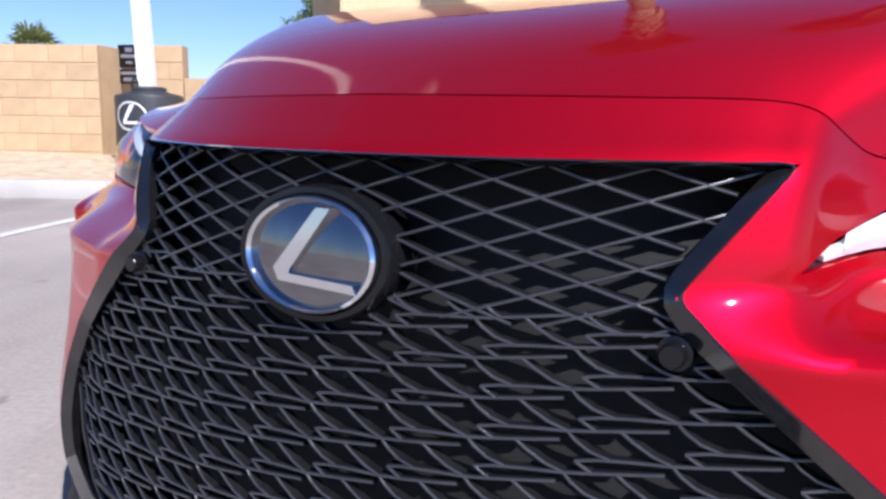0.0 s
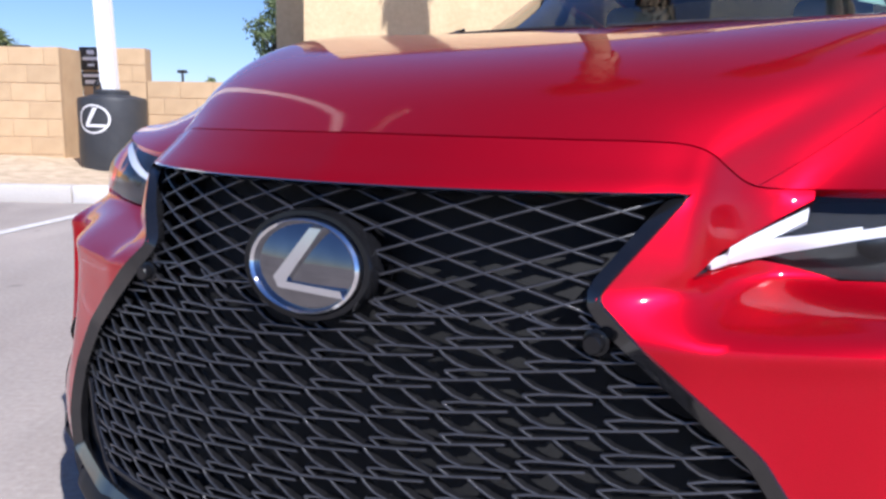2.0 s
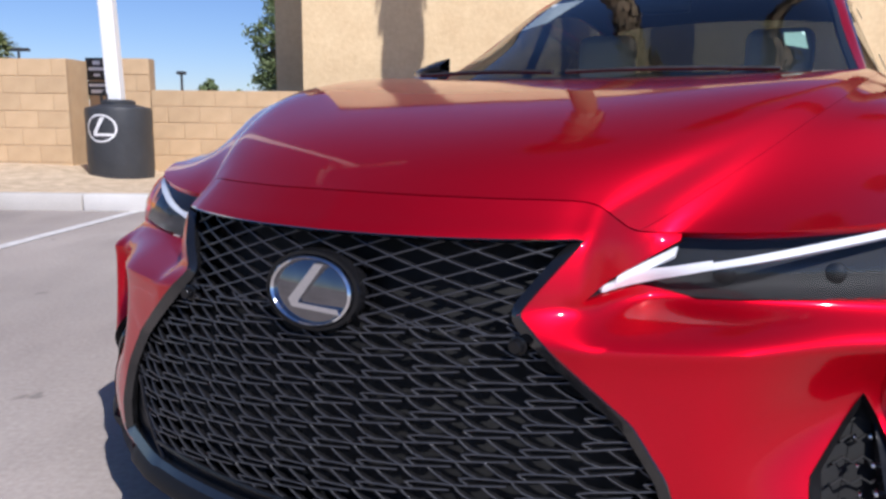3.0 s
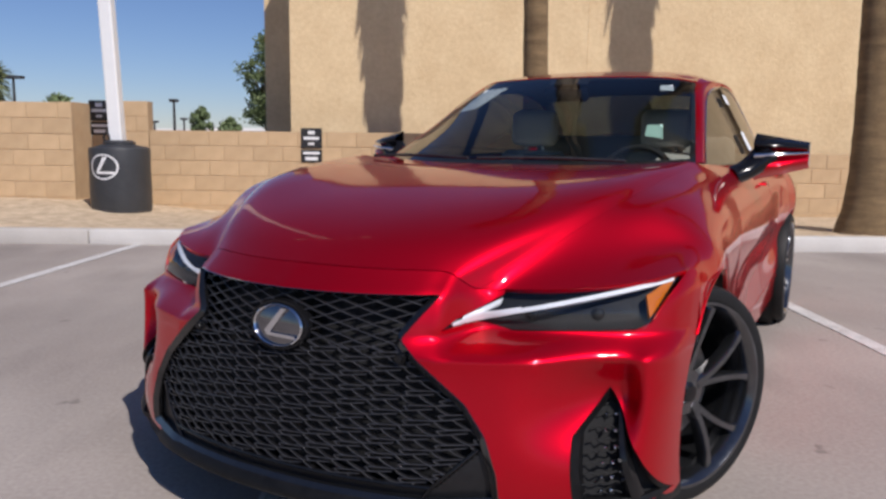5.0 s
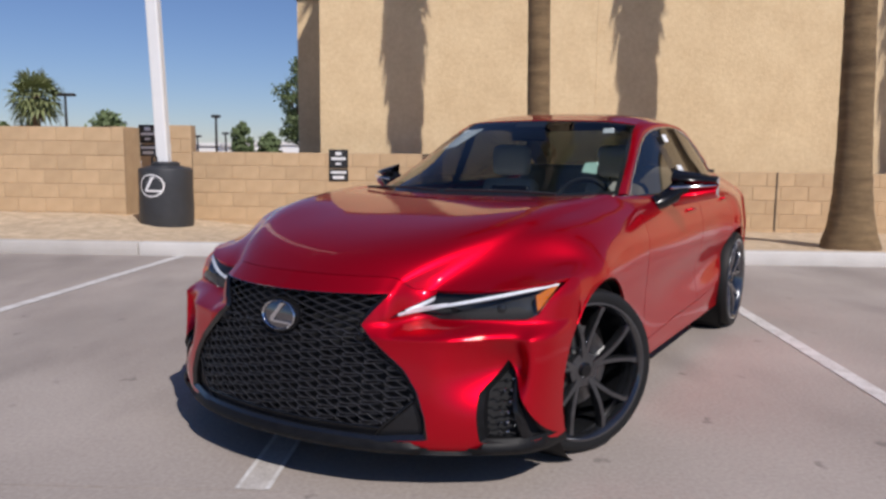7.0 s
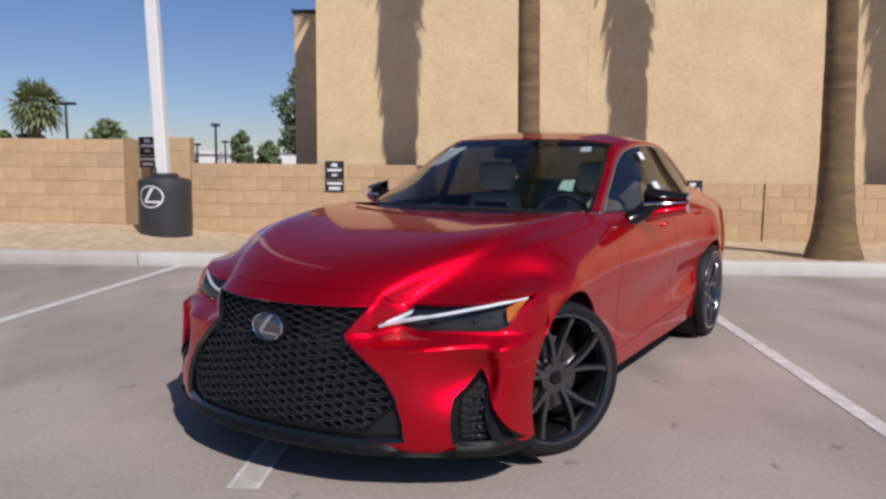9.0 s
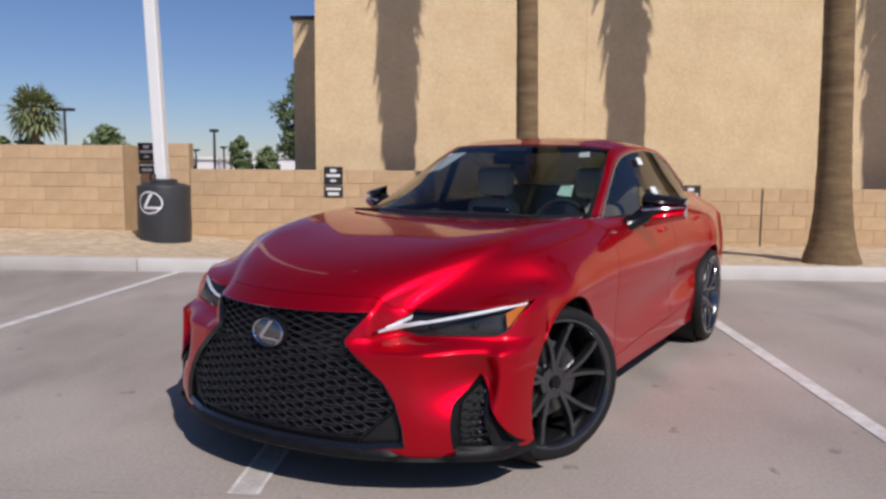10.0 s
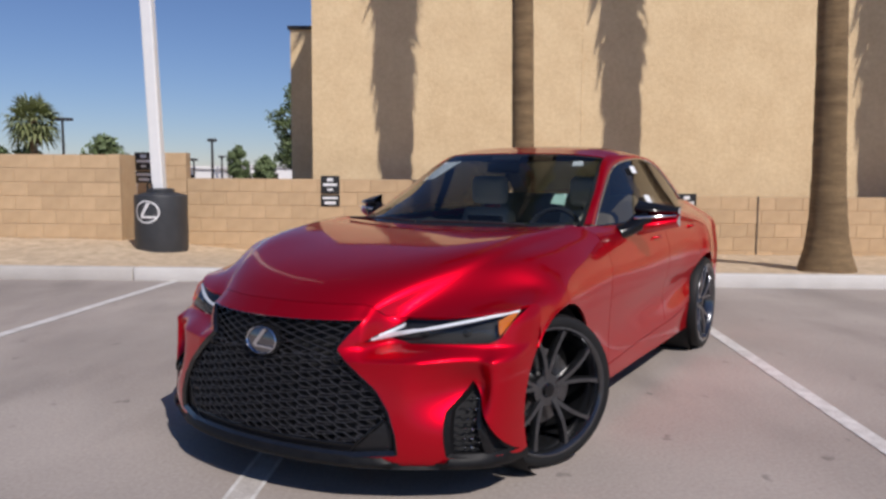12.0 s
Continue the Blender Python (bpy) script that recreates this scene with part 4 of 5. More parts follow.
# ---- headlights ----
for sgn in (1, -1):
    lamp = new("headlight")
    lamp.parent = car
    tagged(lamp, label="slim headlight with a white check-shaped light strip")

    def side(p, k=sgn):
        return V(k * p.x, p.y, p.z)

    low = [nose_at(x, z, 0.004) for x, z in ((0.411, 0.617), (0.463, 0.628), (0.535, 0.609), (0.66, 0.612), (0.812, 0.618), (0.851, 0.636))] + [nose_top(0.790, -0.004, -0.009)]
    top = [nose_at(0.413, 0.621, 0.004), nose_at(0.462, 0.667, 0.006), *[nose_top(s, 0.002, -0.004) for s in (0.44, 0.5, 0.59, 0.68, 0.795)]]
    mid = [a.lerp(b, 0.5) + V(0.004, -0.020, 0.006) * min(1, 3.5 * min(i / 6, 1 - i / 6)) for i, (a, b) in enumerate(zip(low, top))]
    FACE = [[side(p) for p in r] for r in (low, mid, top)]

    def on(u, t, back=0.0):
        p = spline([spline(r, t) for r in FACE], u)
        return p + V(-sgn * 0.5 * back, 0.8 * back, -0.1 * back)

    lens = sheet([[on(u / 8, t / 40, 0.0) for t in range(41)] for u in range(9)])
    ob = part("lens", outward(lens, MID), HEADGLASS, lamp, "clear headlight lens")
    ob.visible_shadow = False
    bowl = sheet([[on(u / 8, t / 40, 0.010 + 0.045 * math.sin(math.pi * u / 8) ** 0.5 * min(1, 5 * min(t / 40, 1 - t / 40))) for t in range(41)] for u in range(9)])
    part("housing", outward(bowl, MID), LAMPDARK, lamp, "dark lamp housing")

    def strip(name, rows, material, back, label):
        bm = bmesh.new()
        vs = [[bm.verts.new(on(u, t, back)) for u in us] for t, us in rows]
        for a, b in zip(vs, vs[1:]):
            for k in range(len(a) - 1):
                bm.faces.new((a[k], a[k + 1], b[k + 1], b[k]))
        rim(outward(bm, MID), 0.006, -1)
        part(name, bm, material, lamp, label)

    def at_height(x, z):
        """The lamp face's own coordinates at x and z."""
        t0, t1 = 0.0, 1.0
        for _ in range(18):
            t = (t0 + t1) / 2
            u0, u1 = 0.0, 1.0
            for _ in range(14):
                u = (u0 + u1) / 2
                u0, u1 = (u, u1) if on(u, t).z < z else (u0, u)
            t0, t1 = (t, t1) if abs(on(u0, t).x) < x else (t0, t)
        return u0, t0

    def light_line(name, x0, z0, x1, z1, h0, h1, n, back, label):
        """A straight white strip on the lamp face, from x0, z0 to x1, z1, half as high as h0 and h1."""
        bm = bmesh.new()
        vs = []
        for k in range(n + 1):
            f = k / n
            x, z, h = x0 + (x1 - x0) * f, z0 + (z1 - z0) * f, h0 + (h1 - h0) * f
            vs.append([bm.verts.new(on(*at_height(x, z + h * q), back)) for q in (-1, -0.5, 0, 0.5, 1)])
        for a, b in zip(vs, vs[1:]):
            for k in range(4):
                bm.faces.new((a[k], a[k + 1], b[k + 1], b[k]))
        rim(outward(bm, MID), 0.006, -1)
        part(name, bm, DRL, lamp, label)

    light_line("light_strip", 0.424, 0.628, 0.880, 0.732, 0.0055, 0.005, 30, 0.007, "white light strip")
    light_line("light_strip", 0.440, 0.633, 0.560, 0.661, 0.0100, 0.0070, 10, 0.0065, "white light strip")
    light_line("light_hook", 0.436, 0.636, 0.505, 0.678, 0.0085, 0.0065, 8, 0.006, "white light strip")
    strip("side_marker", [(0.83 + 0.155 * k / 10, [0.10 + 0.10 * (k / 10), 0.36 + 0.1 * (k / 10), 0.66 + 0.12 * (k / 10)]) for k in range(11)], AMBER, 0.009, "amber side marker")
    for t in (0.42, 0.60):
        c = on(0.33, t, 0.045)
        bm = lathe(bmesh.new(), [(0.0, -0.006), (0.008, -0.005), (0.012, -0.002), (0.014, 0.0), (0.016, 0.002), (0.016, 0.02)], 24, "y", c)
        part("projector", bm, LAMPDARK, lamp, "small projector lens")

# ---- mirrors ----
for sgn in (1, -1):
    mir = new("side_mirror")
    mir.parent = car
    mir.matrix_basis = pose(0.015 * sgn, 0.055, -0.002)
    tagged(mir, label="side mirror, black above and red below")

    def shell(z_of, y0, bulge, name, material):
        rails = []
        for j in range(5):
            a = j / 4
            rails.append([V(sgn * (0.865 + 0.205 * k / 5), y0 - bulge * math.sin(math.pi * a) * (1 - 0.35 * (k / 5) ** 2) + 0.10 * (k / 5) ** 2, z_of(a, k / 5)) for k in range(6)])
        bm = sheet(sub(rails, 12, 12))
        part(name, outward(bm, (sgn * 0.98, 2.35, 1.06)), material, mir)

    shell(lambda a, f: (1.034 + 0.014 * f) + (1.128 - 0.036 * f - 1.034 - 0.014 * f) * a, 2.10, 0.085, "mirror_cap", GLOSS)
    shell(lambda a, f: (0.930 + 0.052 * f) + (1.034 + 0.014 * f - 0.930 - 0.052 * f) * a, 2.10, 0.095, "mirror_shell", RED)
    rails = [[V(sgn * (0.865 + 0.205 * k / 5), 2.105 + 0.10 * (k / 5) ** 2, z0 + (z1 - z0) * k / 5) for k in range(6)] for z0, z1 in ((0.930, 0.982), (1.128, 1.092))]
    part("mirror_glass", outward(sheet(sub(rails, 3, 8)), (0, 0, 1)), CHROME, mir, "mirror glass")
    bm = tube(bmesh.new(), [V(sgn * 0.785, 1.97, 0.945), V(sgn * 0.825, 2.01, 0.962), V(sgn * 0.87, 2.05, 0.998), V(sgn * 0.91, 2.08, 1.04)], [0.056, 0.055, 0.062, 0.07], 14, True, 0.72)
    part("mirror_arm", bm, GLOSS, mir, "black mirror arm")
    bm = tube(bmesh.new(), [V(sgn * (0.870 + 0.20 * k / 8), 2.012 + 0.115 * (k / 8) ** 2, 1.034 + 0.014 * k / 8) for k in range(9)], [0.010 - 0.0008 * k for k in range(9)], 8)
    part("mirror_trim", bm, CHROME, mir, "thin silver line")

# ---- cabin ----
def cabin(name, bm, material, parent, label="", smooth=True):
    """A part of the cabin, moved with the glasshouse."""
    for v in bm.verts:
        v.co = back(v.co)
    return part(name, bm, material, parent, label, smooth)


def seat(x):
    s = new("seat")
    s.parent = car
    tagged(s, label="pale leather seat with a headrest")
    bm = boxed(x - 0.25, x + 0.25, 1.92, 2.46, 0.50, 0.66, 0.06, 3)
    cabin("cushion", bm, LEATHER, s)
    bm = boxed(x - 0.20, x + 0.20, -0.06, 0.07, 0.0, 0.47, 0.06, 3)
    bmesh.ops.transform(bm, matrix=pose(0, 2.46, 0.58, -16), verts=bm.verts)
    cabin("seat_back", bm, LEATHER, s)
    bm = boxed(x - 0.135, x + 0.135, 2.54, 2.64, 1.055, 1.255, 0.045, 3)
    cabin("headrest", bm, LEATHER, s, "pale headrest")
    for d in (-0.05, 0.05):
        cabin("headrest_post", tube(bmesh.new(), [V(x + d, 2.59, 0.98), V(x + d, 2.59, 1.09)], 0.008, 8), CHROME, s)


seat(0.37)
seat(-0.37)
bm = sheet(sub(both([rail((0, 1.45, 0.955), (0, 1.7, 0.985), (0, 1.95, 0.96), (0, 2.0, 0.8)), rail((0.4, 1.5, 0.955), (0.4, 1.72, 0.985), (0.4, 1.95, 0.965), (0.4, 2.02, 0.8)), rail((0.70, 1.62, 0.96), (0.70, 1.75, 0.965), (0.70, 1.95, 0.95), (0.70, 2.02, 0.8))]), 14, 14))
cabin("dashboard", outward(bm, (0, 1.8, 0.3)), DASH, car, "dark dashboard")
cabin("display", boxed(-0.12, 0.12, 1.86, 1.88, 0.965, 1.020, 0.008), GLOSS, car, "black display on the dashboard")
bm = lathe(bmesh.new(), [(0.17 + 0.016 * math.cos(2 * math.pi * k / 10), 0.016 * math.sin(2 * math.pi * k / 10)) for k in range(11)], 36, "y")
bmesh.ops.transform(bm, matrix=pose(0.37, 2.00, 0.90, -22), verts=bm.verts)
cabin("steering_wheel", bm, DASH, car, "dark steering wheel rim")
bm = boxed(0.30, 0.44, 1.98, 2.04, 0.85, 0.95, 0.02, 2)
cabin("steering_hub", bm, DASH, car)
cabin("rear_seat", boxed(-0.62, 0.62, 3.28, 3.45, 0.5, 1.12, 0.06, 3), LEATHER, car, "pale rear bench back")
cabin("cabin_floor", boxed(-0.70, 0.70, 1.75, 3.9, 0.42, 0.46), DASH, car)
for sgn in (1, -1):
    IN = [[V(sgn * (p.x - 0.03), p.y, p.z - 0.01) for p in r] for r in (REARWIN[2], rail((0.604, 3.40, 1.27), (0.64, 3.6, 1.19), (0.69, 3.82, 1.05)))]
    part("rear_pillar_trim", sheet(sub(IN, 3, 8)), DASH, car, "dark rear pillar trim")
cabin("rear_shelf", boxed(-0.60, 0.60, 3.42, 4.0, 0.98, 1.02), DASH, car)
cabin("inner_mirror", boxed(-0.11, 0.11, 2.06, 2.09, 1.27, 1.335, 0.012, 2), GLOSS, car, "inner mirror")
for sgn in (1, -1):
    cabin("door_card", boxed(sgn * 0.72 - 0.02, sgn * 0.72 + 0.02, 1.85, 3.4, 0.46, 0.96, 0.01), DASH, car, "dark inner door trim")
rails = [[p + V(0, 0.006, -0.02) for p in r] for r in ROOF]
bm = sheet(sub(both(rails), 12, 10))
bmesh.ops.reverse_faces(bm, faces=bm.faces)
part("headliner", bm, DASH, car, "dark headliner")


LINING = [[p + V(-0.022, 0, -0.012) for p in r] for r in BAND]
for lin in (sheet(sub(LINING, 4, 30)), mirrored(sheet(sub(LINING, 4, 30)))):
    part("pillar_lining", lin, DASH, car, "dark inner pillar lining")


def side_point(t, u, off=0.0):
    """A point of the door skin: t along, u down."""
    return spline([spline(r, t) for r in SIDE], u) + V(off, 0, 0)


for sgn in (1, -1):
    for t in (0.265, 0.60):
        bm = tube(bmesh.new(), [V(sgn * p.x, p.y, p.z) for p in (side_point(t + 0.035 * (k / 8 - 0.5), 0.245, (0.020 if 0 < k < 8 else -0.004)) for k in range(9))], [0.007, 0.009, 0.011, 0.012, 0.012, 0.012, 0.011, 0.009, 0.007], 10, True, 0.8)
        part("door_handle", bm, RED, car, "red door handle")
    part("fender_badge", boxed(sgn * 0.903 - 0.006, sgn * 0.903 + 0.008, 1.462, 1.488, 0.682, 0.706, 0.002), CHROME, car, "small chrome fender badge")
for x0, x1, y1 in ((0.52, -0.06, 1.425), (-0.10, -0.58, 1.53)):
    bm = tube(bmesh.new(), [V(x0 + (x1 - x0) * k / 8, 1.310 + 0.13 * max(abs(x0 + (x1 - x0) * k / 8) - 0.2, 0) + 0.02 * math.sin(math.pi * k / 8), 1.012 + 0.006 * math.sin(math.pi * k / 8)) for k in range(9)], 0.007, 6)
    cabin("wiper", bm, TRIM, car, "black wiper blade")


def on_screen(x, z, off=0.004):
    """The point of the windscreen at x and z."""
    best = None
    for j in range(25):
        for k in range(25):
            p = SCREEN_GRID[j][k]
            d = (p.x - x) ** 2 + (p.z - z) ** 2
            if best is None or d < best[0]:
                best = (d, p)
    return V(x, best[1].y + off + (z - best[1].z) * 1.75, z)


SCREEN_GRID = net(both(WIND), 24, 24)


def sticker(name, corners, material, label):
    bm = bmesh.new()
    bm.faces.new([bm.verts.new(on_screen(x, z)) for x, z in corners])
    part(name, outward(bm, (0, 3, 0)), material, car, label, False)


sticker("window_label", [(0.468, 1.155), (0.526, 1.158), (0.548, 1.098), (0.484, 1.108)], GREENP, "green and white label inside the windscreen")
sticker("window_label", [(0.430, 1.346), (0.482, 1.348), (0.497, 1.32), (0.446, 1.318)], PAPER, "small white label inside the windscreen")
sticker("window_sheet", [(-0.455, 1.338), (-0.315, 1.347), (-0.385, 1.235), (-0.525, 1.218)], PAPER, "white paper sheet inside the windscreen")

for sgn in (1,):
    for y, z, w, h in ((2.76, 1.300, 0.05, 0.022), (2.78, 1.095, 0.055, 0.045)):
        f = (z - 0.998) / (1.354 - 0.998)
        bm = bmesh.new()
        bm.faces.new([bm.verts.new(V(sgn * (0.812 - 0.186 * (f + dz / 0.356)), y + dy, z + dz)) for dy, dz in ((-w, -h), (w, -h), (w, h), (-w, h))])
        part("window_label", outward(bm, MID), PAPER, car, "white label inside the rear side window", False)

# cowl
cabin("cowl_panel", sheet([[V(x, y + 0.27 * abs(x) ** 2, z) for y, z in ((1.24, 0.955), (1.30, 0.962), (1.36, 0.985))] for x in [-0.69 + 0.06 * k for k in range(24)]]), TRIM, car, "black cowl panel")


# ---- pole and barrel ----
def barrel_and_pole():
    u, v, z = -3.50, 7.90, bed_z(-3.5, 7.6)
    pole = thing("light_pole", "tall white painted square light pole with two lamp arms", "light pole", m=SITE)
    lean = Matrix(((1, 0, -0.038, 0.038 * z + 0.012), (0, 1, 0, 0), (0, 0, 1, 0), (0, 0, 0, 1)))

    def leaning(name, bm, label="", flat=True):
        bmesh.ops.transform(bm, matrix=lean, verts=bm.verts)
        part(name, bm, POLE, pole, label, flat)

    leaning("shaft", boxed(u - 0.085, u + 0.078, v - 0.0825, v + 0.0825, z, 9.4, 0.02, 2), "white square shaft", False)
    for a in (-30, 150):
        d = V(math.cos(radians(a)), math.sin(radians(a)), 0)
        leaning("arm", tube(bmesh.new(), [V(u, v, 9.32), V(u, v, 9.42) + d * 0.45, V(u, v, 9.42) + d * 1.0], 0.06, 8))
        bm = boxed(0, 0.5, -0.11, 0.11, -0.05, 0.04, 0.02, 2)
        bmesh.ops.transform(bm, matrix=Matrix.Translation(V(u, v, 9.42) + d * 1.0) @ Matrix.Rotation(radians(a + 40), 4, "Z"), verts=bm.verts)
        leaning("lamp_head", bm, "white flat lamp head")
    bar = thing("barrel", "black wrapped barrel with a white round logo", "barrel", m=SITE)
    r = 0.360
    u -= 0.008
    z += 0.055
    prof = [(0.0, z - 0.08), (r - 0.01, z - 0.08), (r, z - 0.02), (r + 0.004, z + 0.2), (r - 0.002, z + 0.45), (r + 0.002, z + 0.69), (r - 0.008, z + 0.725), (0.2, z + 0.765), (0.13, z + 0.77)]
    part("body", lathe(bmesh.new(), prof, 48, "z", (u, v, 0)), BARREL, bar)
    part("top_collar", lathe(bmesh.new(), [(0.19, z + 0.762), (0.19, z + 0.80), (0.15, z + 0.82), (0.12, z + 0.82)], 24, "z", (u, v, 0)), BARREL, bar, "black collar round the pole")

    bm = tube(bmesh.new(), [V(u - 0.16, v - 0.05, z + 0.76), V(u - 0.165, v - 0.06, z + 0.86), V(u - 0.13, v - 0.07, z + 0.91), V(u - 0.09, v - 0.075, z + 0.88), V(u - 0.08, v - 0.07, z + 0.77)], 0.016, 8)
    part("conduit", bm, DARKMETAL, bar, "small bent grey conduit")

    def wrapped(x, h, off=0.006):
        a = x / r
        return V(u + (r + off) * math.sin(a), v - (r + off) * math.cos(a), h)

    c, hz = -0.065, z + 0.50
    bm = bmesh.new()
    n = 40
    rings = [[bm.verts.new(wrapped(c + 0.185 * s * math.cos(2 * math.pi * k / n), hz + 0.155 * s * math.sin(2 * math.pi * k / n))) for k in range(n)] for s in (1.0, 0.88)]
    for k in range(n):
        bm.faces.new((rings[0][k], rings[0][(k + 1) % n], rings[1][(k + 1) % n], rings[1][k]))
    part("logo_ring", outward(bm, (u, v, hz)), WHITE, bar, "white oval ring", False)
    bm = bmesh.new()
    rows = [(f, -0.52 + 0.54 * f, -0.40 + 0.70 * f, -0.36 + 1.14 * f) for f in (0, 0.25, 0.5, 0.75, 1.0)]
    rows = [[bm.verts.new(wrapped(c + 0.185 * x, hz + 0.155 * y)) for x in (x0, x1 + 0.14 * (1 - f))] for f, x0, x1, y in rows]
    for r0, r1 in zip(rows, rows[1:]):
        bm.faces.new((r0[0], r0[1], r1[1], r1[0]))
    rows = [[bm.verts.new(wrapped(c + 0.185 * (-0.50 + 1.24 * k / 8), hz + 0.155 * y)) for y in (-0.55, -0.362)] for k in range(9)]
    for r0, r1 in zip(rows, rows[1:]):
        bm.faces.new((r0[0], r1[0], r1[1], r0[1]))
    part("logo_bar", outward(bm, (u, v, hz)), WHITE, bar, "white bent bar", False)


barrel_and_pole()


# ---- palms ----
def fan(bm, base, way, size, droop, rnd, folds=9):
    """A fan-shaped leaf: a stalk and a spread of narrow blades that bend down."""
    side = way.cross(V(0, 0, 1)).normalized()
    up = side.cross(way).normalized()
    hub = base + way * size * 0.45
    tube(bm, [base, base + way * size * 0.22 + up * size * 0.03, hub], [0.018 * size, 0.013 * size, 0.01 * size], 4, False)
    for k in range(folds):
        a = radians(-100 + 200 * (k + 0.5) / folds + rnd.uniform(-5, 5))
        d = (way * math.cos(a) + side * math.sin(a)).normalized()
        w = d.cross(up).normalized() * size * 0.045
        ln = size * (0.62 - 0.14 * abs(math.sin(a)))
        m1, m2 = hub + d * ln * 0.55 - up * ln * 0.05, hub + d * ln * 0.95 - V(0, 0, droop * ln * 0.55)
        v = [bm.verts.new(p) for p in (hub, m1 + w, m2, m1 - w)]
        bm.faces.new((v[0], v[1], v[3])), bm.faces.new((v[1], v[2], v[3]))


def palm(u, v, base_z, height, r_base, r_top, lean, skirt, seed, label, size=1.15, leaves=46):
    rnd = random.Random(seed)
    tree = thing("palm_tree", label, "palm tree", "palms", m=SITE @ pose(u, v, base_z - 0.08))
    n, m = 28, int(height * 14)
    bm = bmesh.new()
    rings = []
    for i in range(m + 1):
        z = height * i / m
        flare = math.exp(-z / 0.38)
        r = r_top + (r_base - r_top) * (0.72 * flare + 0.28 * (1 - z / height) ** 1.2)
        c = lean * (z / height)
        rings.append([bm.verts.new(c + V(math.cos(2 * math.pi * k / n), math.sin(2 * math.pi * k / n), 0) * r * (1 + 0.035 * noise.noise((3 * math.cos(2 * math.pi * k / n), 3 * math.sin(2 * math.pi * k / n), z * 5 + seed)) + 0.012 * math.sin(z * 60)) + V(0, 0, z)) for k in range(n)])
    for a, b in zip(rings, rings[1:]):
        for k in range(n):
            bm.faces.new((a[k], a[(k + 1) % n], b[(k + 1) % n], b[k]))
    part("trunk", bm, TRUNK, tree, "brown ringed trunk, flared at the foot")
    top = lean + V(0, 0, height)
    bm = bmesh.new()
    z0, z1, w0, w1 = skirt
    for i in range(int((z1 - z0) * 120)):
        f = rnd.random()
        z = z0 + (z1 - z0) * f
        a = rnd.uniform(0, 2 * math.pi)
        out = V(math.cos(a), math.sin(a), 0)
        r = r_top * 0.9 + (w0 + (w1 - w0) * f - r_top) * rnd.choice((rnd.uniform(0.45, 0.95), rnd.uniform(0.8, 1.45)))
        c = lean * (z / height)
        p0, p1 = c + out * r_top * 0.8 + V(0, 0, z + 0.30), c + out * r * 1.02 + V(0, 0, z - 0.12 - rnd.random() * 0.25)
        pm = (p0 + p1) / 2 + out * 0.07
        w = out.cross(V(0, 0, 1)) * rnd.uniform(0.03, 0.075)
        q = [bm.verts.new(p) for p in (p0 - w * 0.4, p0 + w * 0.4, pm + w, p1 + w * 0.3, p1 - w * 0.3, pm - w)]
        bm.faces.new((q[0], q[1], q[2], q[5])), bm.faces.new((q[5], q[2], q[3], q[4]))
    part("dead_skirt", bm, THATCH, tree, "shaggy skirt of dry brown fronds")
    bm = bmesh.new()
    for i in range(leaves):
        a = 2.399963 * i + rnd.uniform(-0.2, 0.2)
        el = radians(78 - 125 * (i / leaves) ** 0.9)
        way = V(math.cos(a) * math.cos(el), math.sin(a) * math.cos(el), math.sin(el))
        fan(bm, top + V(0, 0, rnd.uniform(-0.25, 0.05)), way, size * rnd.uniform(0.85, 1.1), 0.35 + 0.5 * i / leaves, rnd)
    part("crown", bm, FROND, tree, "crown of green fan-shaped fronds")
    return tree


palm(1.530, 6.60, 0.14, 9.7, 0.20, 0.112, V(-0.179, 0.0, 0), (4.3, 9.4, 0.18, 0.44), 3, "tall fan palm with a slim brown trunk before the stucco wall")
palm(5.19, 6.54, 0.14, 9.7, 0.37, 0.125, V(-0.288, 0.0, 0), (4.3, 9.4, 0.19, 0.44), 5, "tall fan palm with a thick flared foot in the gravel")
palm(9.03, 6.54, 0.14, 9.7, 0.33, 0.125, V(-0.105, 0.0, 0), (4.3, 9.4, 0.19, 0.44), 9, "tall fan palm at the end of the gravel strip")
palm(-26.5, 45, 0.0, 4.5, 0.30, 0.2, V(0, 0, 0), (3.0, 4.3, 0.45, 0.8), 12, "distant short fan palm beyond the block wall", 2.05, 60)


